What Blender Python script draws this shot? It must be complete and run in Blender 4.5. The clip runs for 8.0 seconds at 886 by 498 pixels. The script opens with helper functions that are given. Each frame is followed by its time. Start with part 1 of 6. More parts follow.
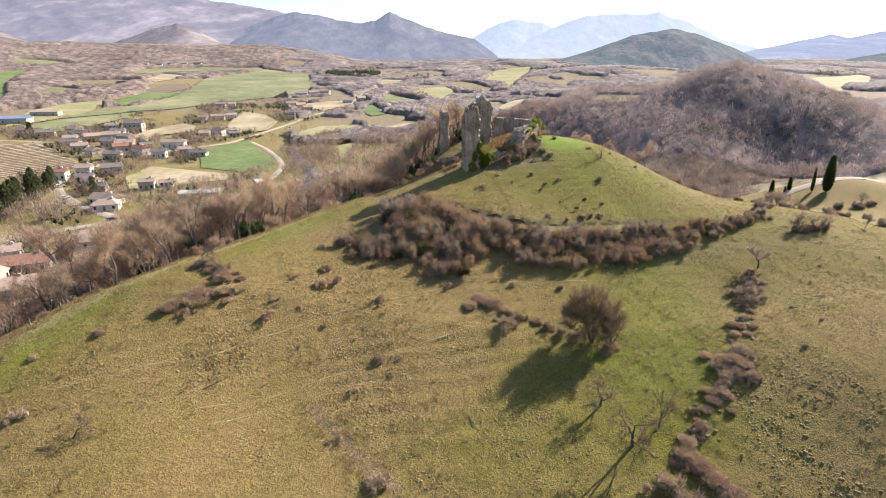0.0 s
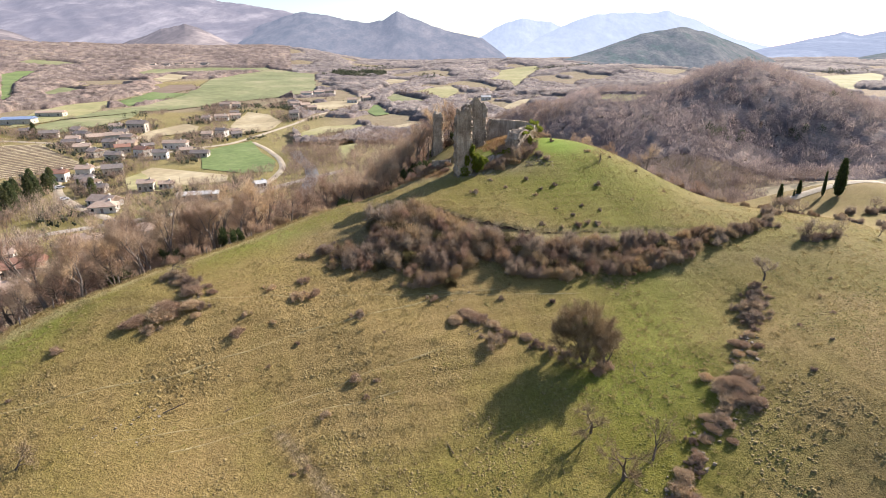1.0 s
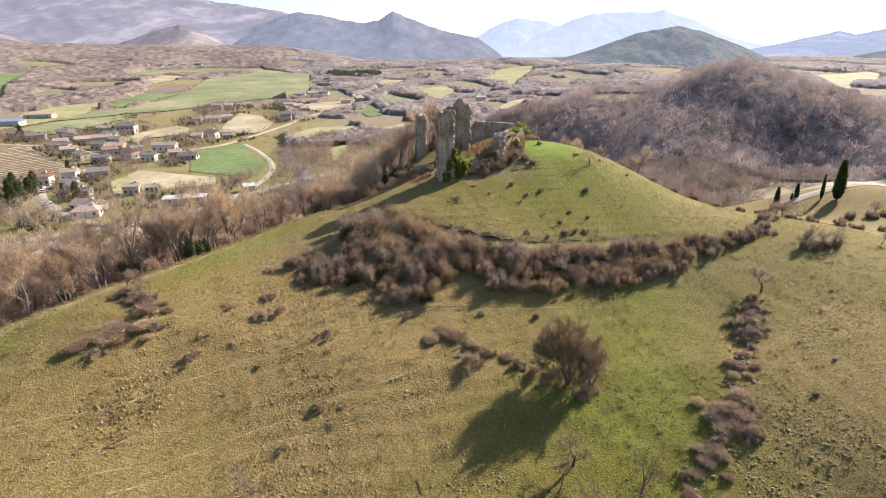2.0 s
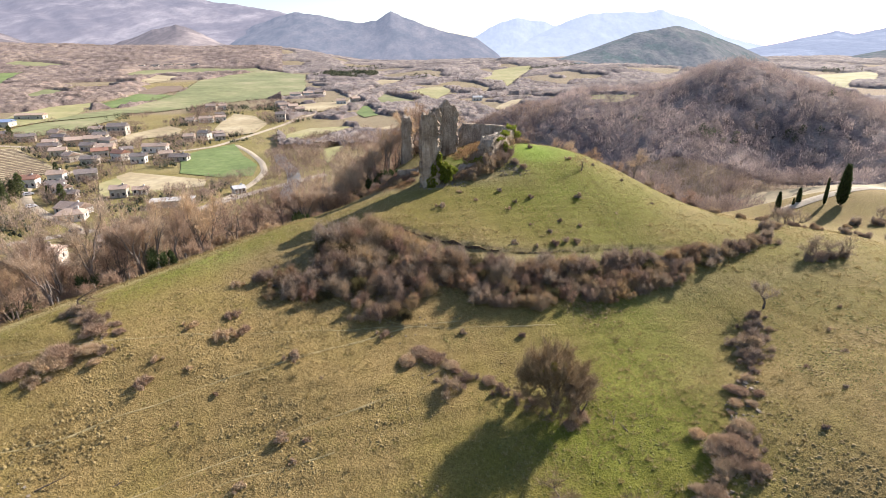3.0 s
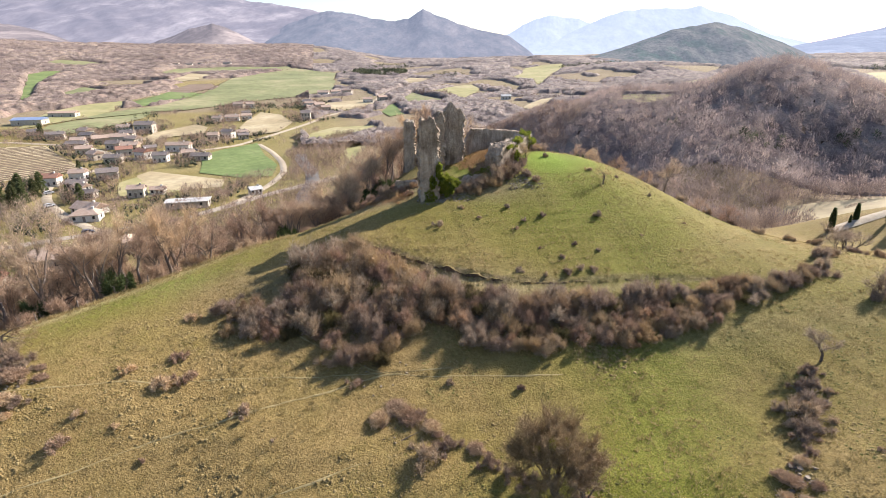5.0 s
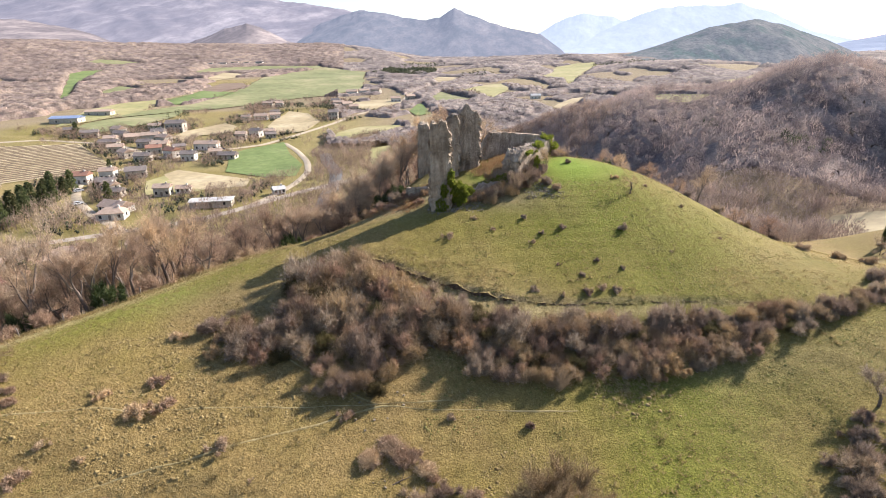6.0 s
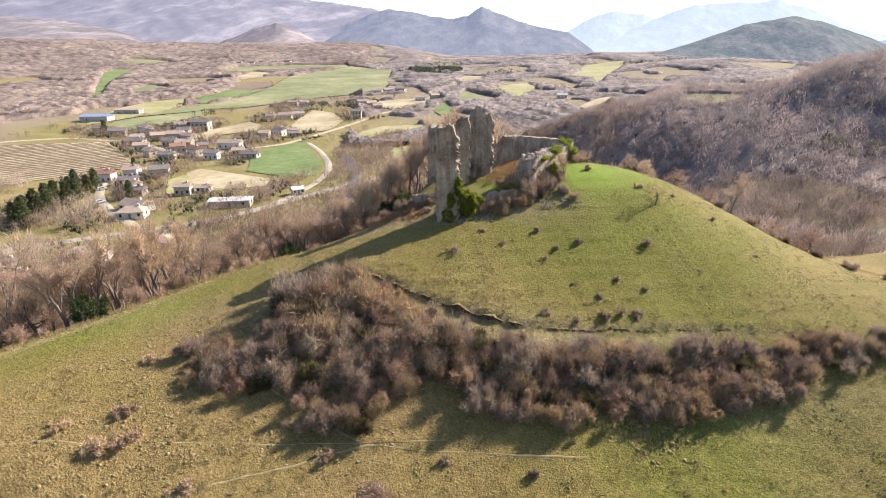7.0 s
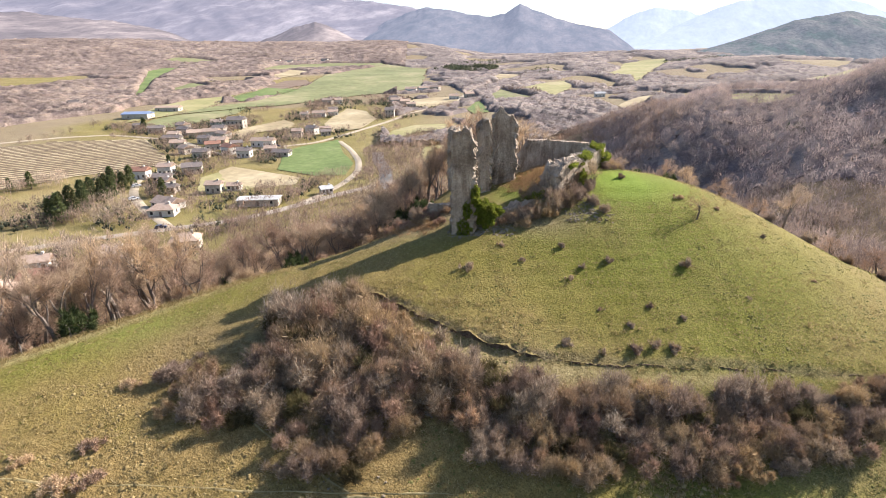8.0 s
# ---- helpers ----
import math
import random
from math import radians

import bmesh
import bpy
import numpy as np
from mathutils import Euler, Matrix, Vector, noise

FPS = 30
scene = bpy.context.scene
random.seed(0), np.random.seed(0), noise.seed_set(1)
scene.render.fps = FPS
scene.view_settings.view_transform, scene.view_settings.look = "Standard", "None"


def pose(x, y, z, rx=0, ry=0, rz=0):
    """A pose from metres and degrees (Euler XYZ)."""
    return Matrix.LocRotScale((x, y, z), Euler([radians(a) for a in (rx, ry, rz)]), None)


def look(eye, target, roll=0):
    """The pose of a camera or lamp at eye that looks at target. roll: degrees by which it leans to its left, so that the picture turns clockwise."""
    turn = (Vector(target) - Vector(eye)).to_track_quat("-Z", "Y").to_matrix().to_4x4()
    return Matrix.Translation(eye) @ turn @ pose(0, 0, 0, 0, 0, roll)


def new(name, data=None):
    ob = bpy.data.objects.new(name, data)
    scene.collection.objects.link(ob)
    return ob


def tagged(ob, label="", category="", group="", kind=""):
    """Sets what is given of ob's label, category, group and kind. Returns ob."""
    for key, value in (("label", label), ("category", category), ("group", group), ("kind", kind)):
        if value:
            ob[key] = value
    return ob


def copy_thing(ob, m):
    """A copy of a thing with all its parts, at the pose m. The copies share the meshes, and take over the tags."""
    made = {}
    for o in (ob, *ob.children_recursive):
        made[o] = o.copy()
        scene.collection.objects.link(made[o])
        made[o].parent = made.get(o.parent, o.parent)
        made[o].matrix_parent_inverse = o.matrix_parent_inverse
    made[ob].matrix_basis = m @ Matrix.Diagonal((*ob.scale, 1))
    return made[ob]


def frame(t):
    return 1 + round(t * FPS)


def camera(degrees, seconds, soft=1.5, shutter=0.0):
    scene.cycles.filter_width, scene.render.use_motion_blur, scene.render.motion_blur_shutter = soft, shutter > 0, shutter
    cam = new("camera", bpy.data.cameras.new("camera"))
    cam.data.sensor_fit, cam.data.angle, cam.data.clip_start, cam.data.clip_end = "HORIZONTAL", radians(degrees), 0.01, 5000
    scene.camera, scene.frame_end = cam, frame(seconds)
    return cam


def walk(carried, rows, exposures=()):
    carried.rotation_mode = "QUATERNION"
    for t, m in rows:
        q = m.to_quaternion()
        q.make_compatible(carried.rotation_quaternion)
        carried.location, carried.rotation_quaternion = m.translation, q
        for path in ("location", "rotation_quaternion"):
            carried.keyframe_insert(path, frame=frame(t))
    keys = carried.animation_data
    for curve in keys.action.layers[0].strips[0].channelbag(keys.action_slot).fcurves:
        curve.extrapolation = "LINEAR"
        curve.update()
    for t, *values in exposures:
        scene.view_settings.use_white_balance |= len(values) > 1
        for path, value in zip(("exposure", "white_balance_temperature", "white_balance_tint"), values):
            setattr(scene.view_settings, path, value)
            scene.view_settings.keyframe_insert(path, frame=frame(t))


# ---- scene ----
cam = camera(78.4, 8.0, soft=0.72)
PATH = [
    (0, (0.983, -0.353, 44.043), (0.96, 1.53, 43.371), -0.2),
    (0.5, (2.464, 1.746, 44.039), (2.416, 3.629, 43.367), -0.3),
    (1, (3.842, 4.02, 44.044), (3.791, 5.902, 43.37), -0.4),
    (1.5, (5.161, 6.401, 44.01), (5.114, 8.283, 43.336), -0.5),
    (3, (8.52, 13.847, 43.745), (8.483, 15.73, 43.071), -0.6),
    (3.5, (9.538, 16.436, 43.705), (9.488, 18.318, 43.03), -0.7),
    (4, (10.567, 19.064, 43.674), (10.5, 20.945, 42.997), -0.7),
    (4.5, (11.538, 21.742, 43.624), (11.439, 23.621, 42.946), -0.7),
    (6, (14.219, 30.062, 43.529), (13.973, 31.926, 42.848), -0.9),
    (6.5, (14.999, 32.94, 43.458), (14.707, 34.797, 42.776), -1.0),
    (7, (15.698, 35.865, 43.377), (15.363, 37.714, 42.694), -1.0),
    (7.5, (16.286, 38.896, 43.285), (15.89, 40.733, 42.6), -1.1),
    (8, (16.67, 42.05, 43.148), (16.215, 43.873, 42.461), -1.2),
]
walk(cam, [(t, look(eye, target, roll)) for t, eye, target, roll in PATH], exposures=[(0, 1.17, 6080, 15), (4, 1.22, 6080, 15), (8, 1.32, 6080, 15)])

# ---- light: low winter sun ahead and to the right, pale sky ----
SUN_HEIGHT, SUN_BEARING = 31.5, 48.5
world = bpy.data.worlds.new("world")
scene.world = world
world.use_nodes = True
sky = world.node_tree.nodes.new("ShaderNodeTexSky")
sky.sky_type, sky.sun_disc = "NISHITA", False
sky.sun_elevation, sky.sun_rotation = radians(SUN_HEIGHT), radians(SUN_BEARING)
sky.air_density, sky.dust_density = 1.0, 1.0
backing = world.node_tree.nodes["Background"]
backing.inputs["Strength"].default_value = 0.088
world.node_tree.links.new(sky.outputs[0], backing.inputs["Color"])
sun_lamp = bpy.data.lights.new("sun", "SUN")
sun_lamp.energy, sun_lamp.angle, sun_lamp.color = 5.0, radians(0.6), (1.0, 0.90, 0.76)
sun = new("sun", sun_lamp)
sun.matrix_world = look((0, 0, 0), (-math.sin(radians(SUN_BEARING)) * math.cos(radians(SUN_HEIGHT)),
                                    -math.cos(radians(SUN_BEARING)) * math.cos(radians(SUN_HEIGHT)),
                                    -math.sin(radians(SUN_HEIGHT))))


# ---- materials ----
def material(name, rough=0.9, metal=0.0):
    m = bpy.data.materials.new(name)
    m.use_nodes = True
    shader = m.node_tree.nodes["Principled BSDF"]
    shader.inputs["Roughness"].default_value, shader.inputs["Metallic"].default_value = rough, metal
    shader.inputs["Specular IOR Level"].default_value = 0.2
    return m, m.node_tree, shader


def add(tree, kind, **values):
    node = tree.nodes.new(kind)
    for key, value in values.items():
        node.inputs[key.replace("_", " ")].default_value = value
    return node


def spot(tree, scale, detail=4.0, rough=0.6, coords="Object", stretch=None):
    """A noise in metres, and its output socket."""
    place = tree.nodes.new("ShaderNodeTexCoord")
    source = place.outputs[coords]
    if stretch:
        mapping = add(tree, "ShaderNodeMapping", Scale=stretch)
        tree.links.new(source, mapping.inputs["Vector"])
        source = mapping.outputs[0]
    node = add(tree, "ShaderNodeTexNoise", Scale=scale, Detail=detail, Roughness=rough)
    tree.links.new(source, node.inputs["Vector"])
    return node.outputs["Fac"]


def ramp(tree, source, stops):
    node = tree.nodes.new("ShaderNodeValToRGB")
    while len(node.color_ramp.elements) < len(stops):
        node.color_ramp.elements.new(0.5)
    for element, (at, colour) in zip(node.color_ramp.elements, stops):
        element.position = at
        element.color = (*colour, 1) if len(colour) == 3 else colour
    tree.links.new(source, node.inputs[0])
    return node.outputs[0]


def blend(tree, factor, a, b, kind="MIX"):
    node = tree.nodes.new("ShaderNodeMix")
    node.data_type, node.blend_type = "RGBA", kind
    for value, slot in ((factor, 0), (a, 6), (b, 7)):
        if isinstance(value, (int, float)):
            node.inputs[slot].default_value = value
        elif isinstance(value, tuple):
            node.inputs[slot].default_value = (*value, 1)
        else:
            tree.links.new(value, node.inputs[slot])
    return node.outputs[2]


def relief(tree, shader, source, strength, distance):
    node = add(tree, "ShaderNodeBump", Strength=strength, Distance=distance)
    tree.links.new(source, node.inputs["Height"])
    previous = shader.inputs["Normal"].links
    if previous:
        tree.links.new(previous[0].from_socket, node.inputs["Normal"])
    tree.links.new(node.outputs[0], shader.inputs["Normal"])


def see_through(tree, shader, colour, share):
    """Thin leaves, blades and twig sprays let some of the light behind them through."""
    back = tree.nodes.new("ShaderNodeBsdfTranslucent")
    tree.links.new(colour, back.inputs["Color"])
    mix = tree.nodes.new("ShaderNodeMixShader")
    mix.inputs[0].default_value = share
    tree.links.new(shader.outputs[0], mix.inputs[1])
    tree.links.new(back.outputs[0], mix.inputs[2])
    tree.links.new(mix.outputs[0], tree.nodes["Material Output"].inputs["Surface"])


def plain(name, colours, scale=2.0, rough=0.9, bump=0.0, bump_scale=8.0, per_island=False, per_object=False, metal=0.0, thin=0.0):
    """Two or three colours mixed by a noise, with a fine grain on top."""
    m, tree, shader = material(name, rough, metal)
    n = len(colours)
    stops = [(0.32 + 0.36 * i / max(1, n - 1), c) for i, c in enumerate(colours)]
    if per_island:
        geometry = tree.nodes.new("ShaderNodeNewGeometry")
        stops = [(i / max(1, n - 1), c) for i, c in enumerate(colours)]
        colour = ramp(tree, geometry.outputs["Random Per Island"], stops)
    else:
        colour = ramp(tree, spot(tree, scale), stops)
    grain = ramp(tree, spot(tree, scale * 9, 3), [(0.3, (0.72, 0.72, 0.72)), (0.7, (1.0, 1.0, 1.0))])
    colour = blend(tree, 1.0, colour, grain, "MULTIPLY")
    if per_object:
        info = tree.nodes.new("ShaderNodeObjectInfo")
        shade = ramp(tree, info.outputs["Random"], [(0.0, (0.72, 0.62, 0.57)), (0.35, (0.90, 0.82, 0.76)), (0.65, (1.0, 0.97, 0.88)), (1.0, (1.22, 1.12, 0.90))])
        colour = blend(tree, 1.0, colour, shade, "MULTIPLY")
    tree.links.new(colour, shader.inputs["Base Color"])
    if bump:
        relief(tree, shader, spot(tree, bump_scale, 5), bump, 0.3)
    if thin:
        see_through(tree, shader, colour, thin)
    return m


def ground_material():
    m, tree, shader = material("ground_cover", 0.95)
    cover = tree.nodes.new("ShaderNodeAttribute")
    cover.attribute_name = "cover"
    split = tree.nodes.new("ShaderNodeSeparateColor")
    tree.links.new(cover.outputs["Color"], split.inputs[0])
    patch, tuft, fine = spot(tree, 0.11, 5, 0.62), spot(tree, 2.6, 6, 0.7), spot(tree, 9.0, 3, 0.6)
    dry = ramp(tree, tuft, [(0.25, (0.176, 0.120, 0.042)), (0.5, (0.252, 0.176, 0.065)), (0.75, (0.345, 0.252, 0.104))])
    fresh = ramp(tree, tuft, [(0.25, (0.104, 0.100, 0.012)), (0.52, (0.160, 0.147, 0.020)), (0.76, (0.240, 0.205, 0.040))])
    shift = tree.nodes.new("ShaderNodeMath")
    shift.operation = "MULTIPLY_ADD"
    tree.links.new(patch, shift.inputs[0])
    shift.inputs[1].default_value = 1.5
    shift.inputs[2].default_value = -0.75
    green = tree.nodes.new("ShaderNodeMath")
    green.operation, green.use_clamp = "ADD", True
    tree.links.new(shift.outputs[0], green.inputs[0])
    tree.links.new(split.outputs[0], green.inputs[1])
    grass = blend(tree, green.outputs[0], dry, fresh)
    lush = tree.nodes.new("ShaderNodeAttribute")
    lush.attribute_name = "lush"
    lawn = ramp(tree, fine, [(0.3, (0.16, 0.255, 0.022)), (0.7, (0.215, 0.32, 0.032))])
    grass = blend(tree, lush.outputs["Fac"], grass, lawn)
    soil = ramp(tree, tuft, [(0.3, (0.17, 0.122, 0.082)), (0.55, (0.30, 0.225, 0.15)), (0.75, (0.42, 0.335, 0.22))])
    colour = blend(tree, split.outputs[1], grass, soil)
    straw = ramp(tree, tuft, [(0.3, (0.27, 0.21, 0.09)), (0.7, (0.50, 0.43, 0.22))])
    colour = blend(tree, split.outputs[2], colour, straw)
    leaf_fall = tree.nodes.new("ShaderNodeAttribute")
    leaf_fall.attribute_name = "litter"
    humus = ramp(tree, patch, [(0.35, (0.20, 0.15, 0.125)), (0.65, (0.29, 0.225, 0.185))])
    colour = blend(tree, leaf_fall.outputs["Fac"], colour, humus)
    grain = ramp(tree, fine, [(0.36, (0.52, 0.53, 0.50)), (0.52, (0.95, 0.95, 0.95)), (0.70, (1.14, 1.13, 1.10))])
    colour = blend(tree, 1.0, colour, grain, "MULTIPLY")
    clump = add(tree, "ShaderNodeTexVoronoi", Scale=4.4)
    wander = tree.nodes.new("ShaderNodeTexCoord")
    tree.links.new(wander.outputs["Object"], clump.inputs["Vector"])
    crown = ramp(tree, clump.outputs["Distance"], [(0.0, (1.0, 1.0, 1.0)), (0.32, (0.55, 0.55, 0.55)), (0.6, (0.0, 0.0, 0.0))])
    tree.links.new(colour, shader.inputs["Base Color"])
    relief(tree, shader, tuft, 0.65, 0.3)
    relief(tree, shader, crown, 0.25, 0.10)
    relief(tree, shader, fine, 0.8, 0.09)
    return m


def masonry_material():
    m, tree, shader = material("old_masonry", 0.95)
    place = tree.nodes.new("ShaderNodeTexCoord")
    squash = add(tree, "ShaderNodeMapping", Scale=(1.0, 1.0, 1.7))
    tree.links.new(place.outputs["Object"], squash.inputs["Vector"])
    cell = add(tree, "ShaderNodeTexVoronoi", Scale=6.5)
    cell.feature = "F1"
    joint = add(tree, "ShaderNodeTexVoronoi", Scale=6.5)
    joint.feature = "DISTANCE_TO_EDGE"
    for node in (cell, joint):
        tree.links.new(squash.outputs[0], node.inputs["Vector"])
    stain = spot(tree, 0.45, 6, 0.65)
    tone = ramp(tree, stain, [(0.3, (0.22, 0.18, 0.14)), (0.5, (0.42, 0.355, 0.285)), (0.72, (0.56, 0.49, 0.40))])
    grey = tree.nodes.new("ShaderNodeRGBToBW")
    tree.links.new(cell.outputs["Color"], grey.inputs[0])
    stones = ramp(tree, grey.outputs[0], [(0.1, (0.80, 0.78, 0.76)), (0.9, (1.10, 1.08, 1.05))])
    colour = blend(tree, 1.0, tone, stones, "MULTIPLY")
    gap = ramp(tree, joint.outputs["Distance"], [(0.0, (0.78, 0.76, 0.73)), (0.06, (1, 1, 1))])
    colour = blend(tree, 1.0, colour, gap, "MULTIPLY")
    wash = ramp(tree, spot(tree, 1.1, 5, 0.6, stretch=(1.6, 1.6, 0.22)), [(0.36, (0.66, 0.62, 0.58)), (0.6, (1.06, 1.05, 1.02))])
    colour = blend(tree, 1.0, colour, wash, "MULTIPLY")
    tree.links.new(colour, shader.inputs["Base Color"])
    relief(tree, shader, gap, 0.5, 0.05)
    relief(tree, shader, spot(tree, 2.6, 7, 0.75), 0.9, 0.28)
    return m


GROUND = ground_material()
MASONRY = masonry_material()
BARK = plain("bark", [(0.10, 0.078, 0.06), (0.19, 0.15, 0.115)], 6.0, bump=0.5)
SLOPE_BARK = plain("weathered_bark", [(0.17, 0.135, 0.11), (0.30, 0.245, 0.20)], 6.0, bump=0.5)
TWIG = plain("bare_twigs", [(0.25, 0.182, 0.115), (0.40, 0.305, 0.20), (0.57, 0.445, 0.30)], per_island=True, per_object=True, thin=0.3)
TWIG_GREY = plain("grey_twigs", [(0.22, 0.172, 0.135), (0.36, 0.29, 0.23), (0.54, 0.445, 0.36)], per_island=True, per_object=True, thin=0.3)
TWIG_RED = plain("russet_twigs", [(0.27, 0.185, 0.135), (0.41, 0.29, 0.215), (0.56, 0.415, 0.32)], per_island=True, per_object=True, thin=0.3)
TWIG_STRAW = plain("straw_bramble", [(0.36, 0.265, 0.19), (0.53, 0.415, 0.30), (0.70, 0.575, 0.43)], per_island=True, per_object=True, thin=0.25)
BROOM = plain("broom_green", [(0.09, 0.085, 0.04), (0.15, 0.135, 0.065), (0.23, 0.195, 0.105)], per_island=True, per_object=True, thin=0.4)
TWIG_TREE = plain("tree_twigs", [(0.17, 0.125, 0.078), (0.28, 0.21, 0.135), (0.42, 0.325, 0.215)], per_island=True, per_object=True, thin=0.15)
TWIG_SLOPE = plain("slope_tree_twigs", [(0.38, 0.285, 0.205), (0.53, 0.415, 0.31), (0.68, 0.55, 0.43)], per_island=True, per_object=True, thin=0.4)
PINE_LEAF = plain("pine_needles", [(0.065, 0.09, 0.04), (0.12, 0.15, 0.065), (0.20, 0.22, 0.105)], per_island=True, per_object=True, thin=0.35)
EARTH = plain("bare_earth_bank", [(0.085, 0.055, 0.034), (0.14, 0.095, 0.06), (0.22, 0.16, 0.10)], 1.6, bump=0.8, bump_scale=5.0)
LEAF = plain("evergreen_leaf", [(0.035, 0.052, 0.02), (0.065, 0.088, 0.03), (0.12, 0.14, 0.05)], per_island=True, thin=0.35)
IVY = plain("ivy_leaf", [(0.08, 0.105, 0.014), (0.19, 0.225, 0.03), (0.34, 0.36, 0.06)], per_island=True, thin=0.5)


# ---- the lie of the land ----
def smooth(a, lo, hi):
    t = np.clip((a - lo) / (hi - lo), 0.0, 1.0)
    return t * t * (3 - 2 * t)


def bump(x, y, cx, cy, rx, ry, turn=0.0):
    c, s = math.cos(radians(turn)), math.sin(radians(turn))
    u, v = (x - cx) * c + (y - cy) * s, -(x - cx) * s + (y - cy) * c
    return np.exp(-(u / rx) ** 2 - (v / ry) ** 2)


# swells and hollows of the pasture, 16 m apart, in metres
SWELLS = [
    [-0.1, -0.6, -0.6, -1.1, -3.1, -1.8, -2.1, -0.7, -0.4, -0.1, 0, 0],
    [0, -0.5, -0.3, -1.2, -2.3, -1.4, -2.3, -1.2, -1.6, -0.3, 0, 0],
    [-1, 1.3, 0.5, -3.1, -1.9, -2.7, -0.5, 2.3, -0.3, -0.1, 0, 0],
    [-3.7, -1.1, 1.9, 0.3, -1.7, -2.7, -3, -1.6, 0.9, 1.1, 0.1, 0],
    [-1.6, -2.1, 0.5, 1, 1, 1, -0.8, 0, 0.6, -0.3, 0, 0],
    [-0.7, -3.6, -0.1, 2.1, 3.1, 1.6, 2.4, 0.6, 1.2, -1.2, -0.5, 0],
    [-0.5, -4, -4.7, -4.6, 4.3, 5, 5.5, -0.2, -1.8, -1.8, -1, 0.1],
    [-0.1, -0.6, -1.7, -2.6, 4.8, 4, 2.4, 1.5, -1.9, 3.5, 5.3, 1.4],
]


# heights of the wooded hill behind the mound, 30 m apart, in metres
HILL_SWELLS = [
    [0, 1, -3, 17, -3, 18, 5, 24],
    [2, 10, 13, 0, 18, 4, 6, 9],
    [-1, 1, 19, 11, 19, 13, 9, 5],
    [9, 16, 8, 30, 15, 13, 8, 4],
    [-1, 18, 13, 16, 19, 15, 8, 3],
    [-1, 16, 16, 15, 14, 8, 7, 3],
    [2, 10, 10, 6, 8, 3, 3, 3],
    [10, 14, 8, 12, 7, 3, 3, 1],
]


def wave(x, y, scale, seed=0.0):
    """Cheap layered sines, about -1 to 1, for uneven ground."""
    out = 0
    for k, (a, b, p) in enumerate(((1.0, 0.37, 0.3), (-0.61, 0.93, 1.7), (0.42, -1.21, 4.1), (1.73, 0.88, 2.2), (-1.37, 1.9, 5.3))):
        out = out + np.sin((a * x + b * y) / scale + p + seed * (k + 1)) / (1 + 0.5 * k)
    return out / 2.6


def height(x, y):
    """Ground height: valley floor, the shelf of pasture, the castle mound and the wooded hill."""
    far = np.hypot(x, y)
    floor = -18 + 0.032 * np.clip(far - 250, 0, 1250) + 0.02 * np.maximum(0, -x - 250)
    floor = floor + 36 * smooth(far, 1050, 1650) * smooth(-x, 60 + 0.08 * far, 62 + 0.28 * far)
    floor = floor + 22 * bump(x, y, 95, 1230, 190, 120, 8) + 13 * bump(x, y, 260, 1010, 150, 110, 20) + 8 * bump(x, y, -20, 1010, 70, 90) + 9 * bump(x, y, 190, 640, 110, 60, 25)
    left = -0.84 * (x + 45) + 0.54 * (y - 45)
    back = 0.25 * (x - 10) + 0.97 * (y - 125)
    shelf = 35 * (1 - smooth(left, 0, 100)) * (1 - smooth(back, -10, 95))
    front = -0.2 * np.clip(60 - y, 0, 110) * (1 - smooth(left, -10, 60))
    hill = 0
    for j, row in enumerate(HILL_SWELLS):
        for i, swell in enumerate(row):
            hill = hill + swell * np.exp(-((x - 30 - 30 * i) ** 2 + (y - 160 - 30 * j) ** 2) / 784.0)
    z = floor + shelf + front + hill + smooth(far, 450, 1500) * 7 * wave(x, y, 130.0)
    for j, row in enumerate(SWELLS):
        for i, swell in enumerate(row):
            z = z + swell * np.exp(-((x + 64 - 16 * i) ** 2 + (y - 16 - 16 * j) ** 2) / 225.0)
    return z


def ground_at(x, y):
    return float(height(np.float64(x), np.float64(y)))


def axis(knots):
    """Grid lines whose spacing changes from stretch to stretch: (from, to, step)."""
    out = []
    for a, b, step in knots:
        out += list(np.arange(a, b, step))
    return np.array(out)


def mesh_object(name, verts, faces, mat, parent=None, shade=False):
    mesh = bpy.data.meshes.new(name)
    mesh.from_pydata([tuple(v) for v in verts], [], [tuple(f) for f in faces])
    mesh.materials.append(mat)
    if shade:
        mesh.shade_smooth()
    ob = new(name, mesh)
    ob.parent = parent
    return ob


def sheet(name, xs, ys, zs, mat):
    """A smooth height field on the grid xs by ys."""
    gx, gy = np.meshgrid(xs, ys)
    n, m = len(xs), len(ys)
    verts = np.stack([gx, gy, zs], -1).reshape(-1, 3)
    idx = np.arange(n * m).reshape(m, n)
    faces = np.stack([idx[:-1, :-1], idx[:-1, 1:], idx[1:, 1:], idx[1:, :-1]], -1).reshape(-1, 4)
    mesh = bpy.data.meshes.new(name)
    mesh.vertices.add(len(verts))
    mesh.vertices.foreach_set("co", verts.ravel())
    mesh.loops.add(faces.size)
    mesh.loops.foreach_set("vertex_index", faces.ravel().astype(np.int32))
    mesh.polygons.add(len(faces))
    mesh.polygons.foreach_set("loop_start", np.arange(0, faces.size, 4, dtype=np.int32))
    mesh.update(calc_edges=True)
    mesh.shade_smooth()
    mesh.materials.append(mat)
    return new(name, mesh)


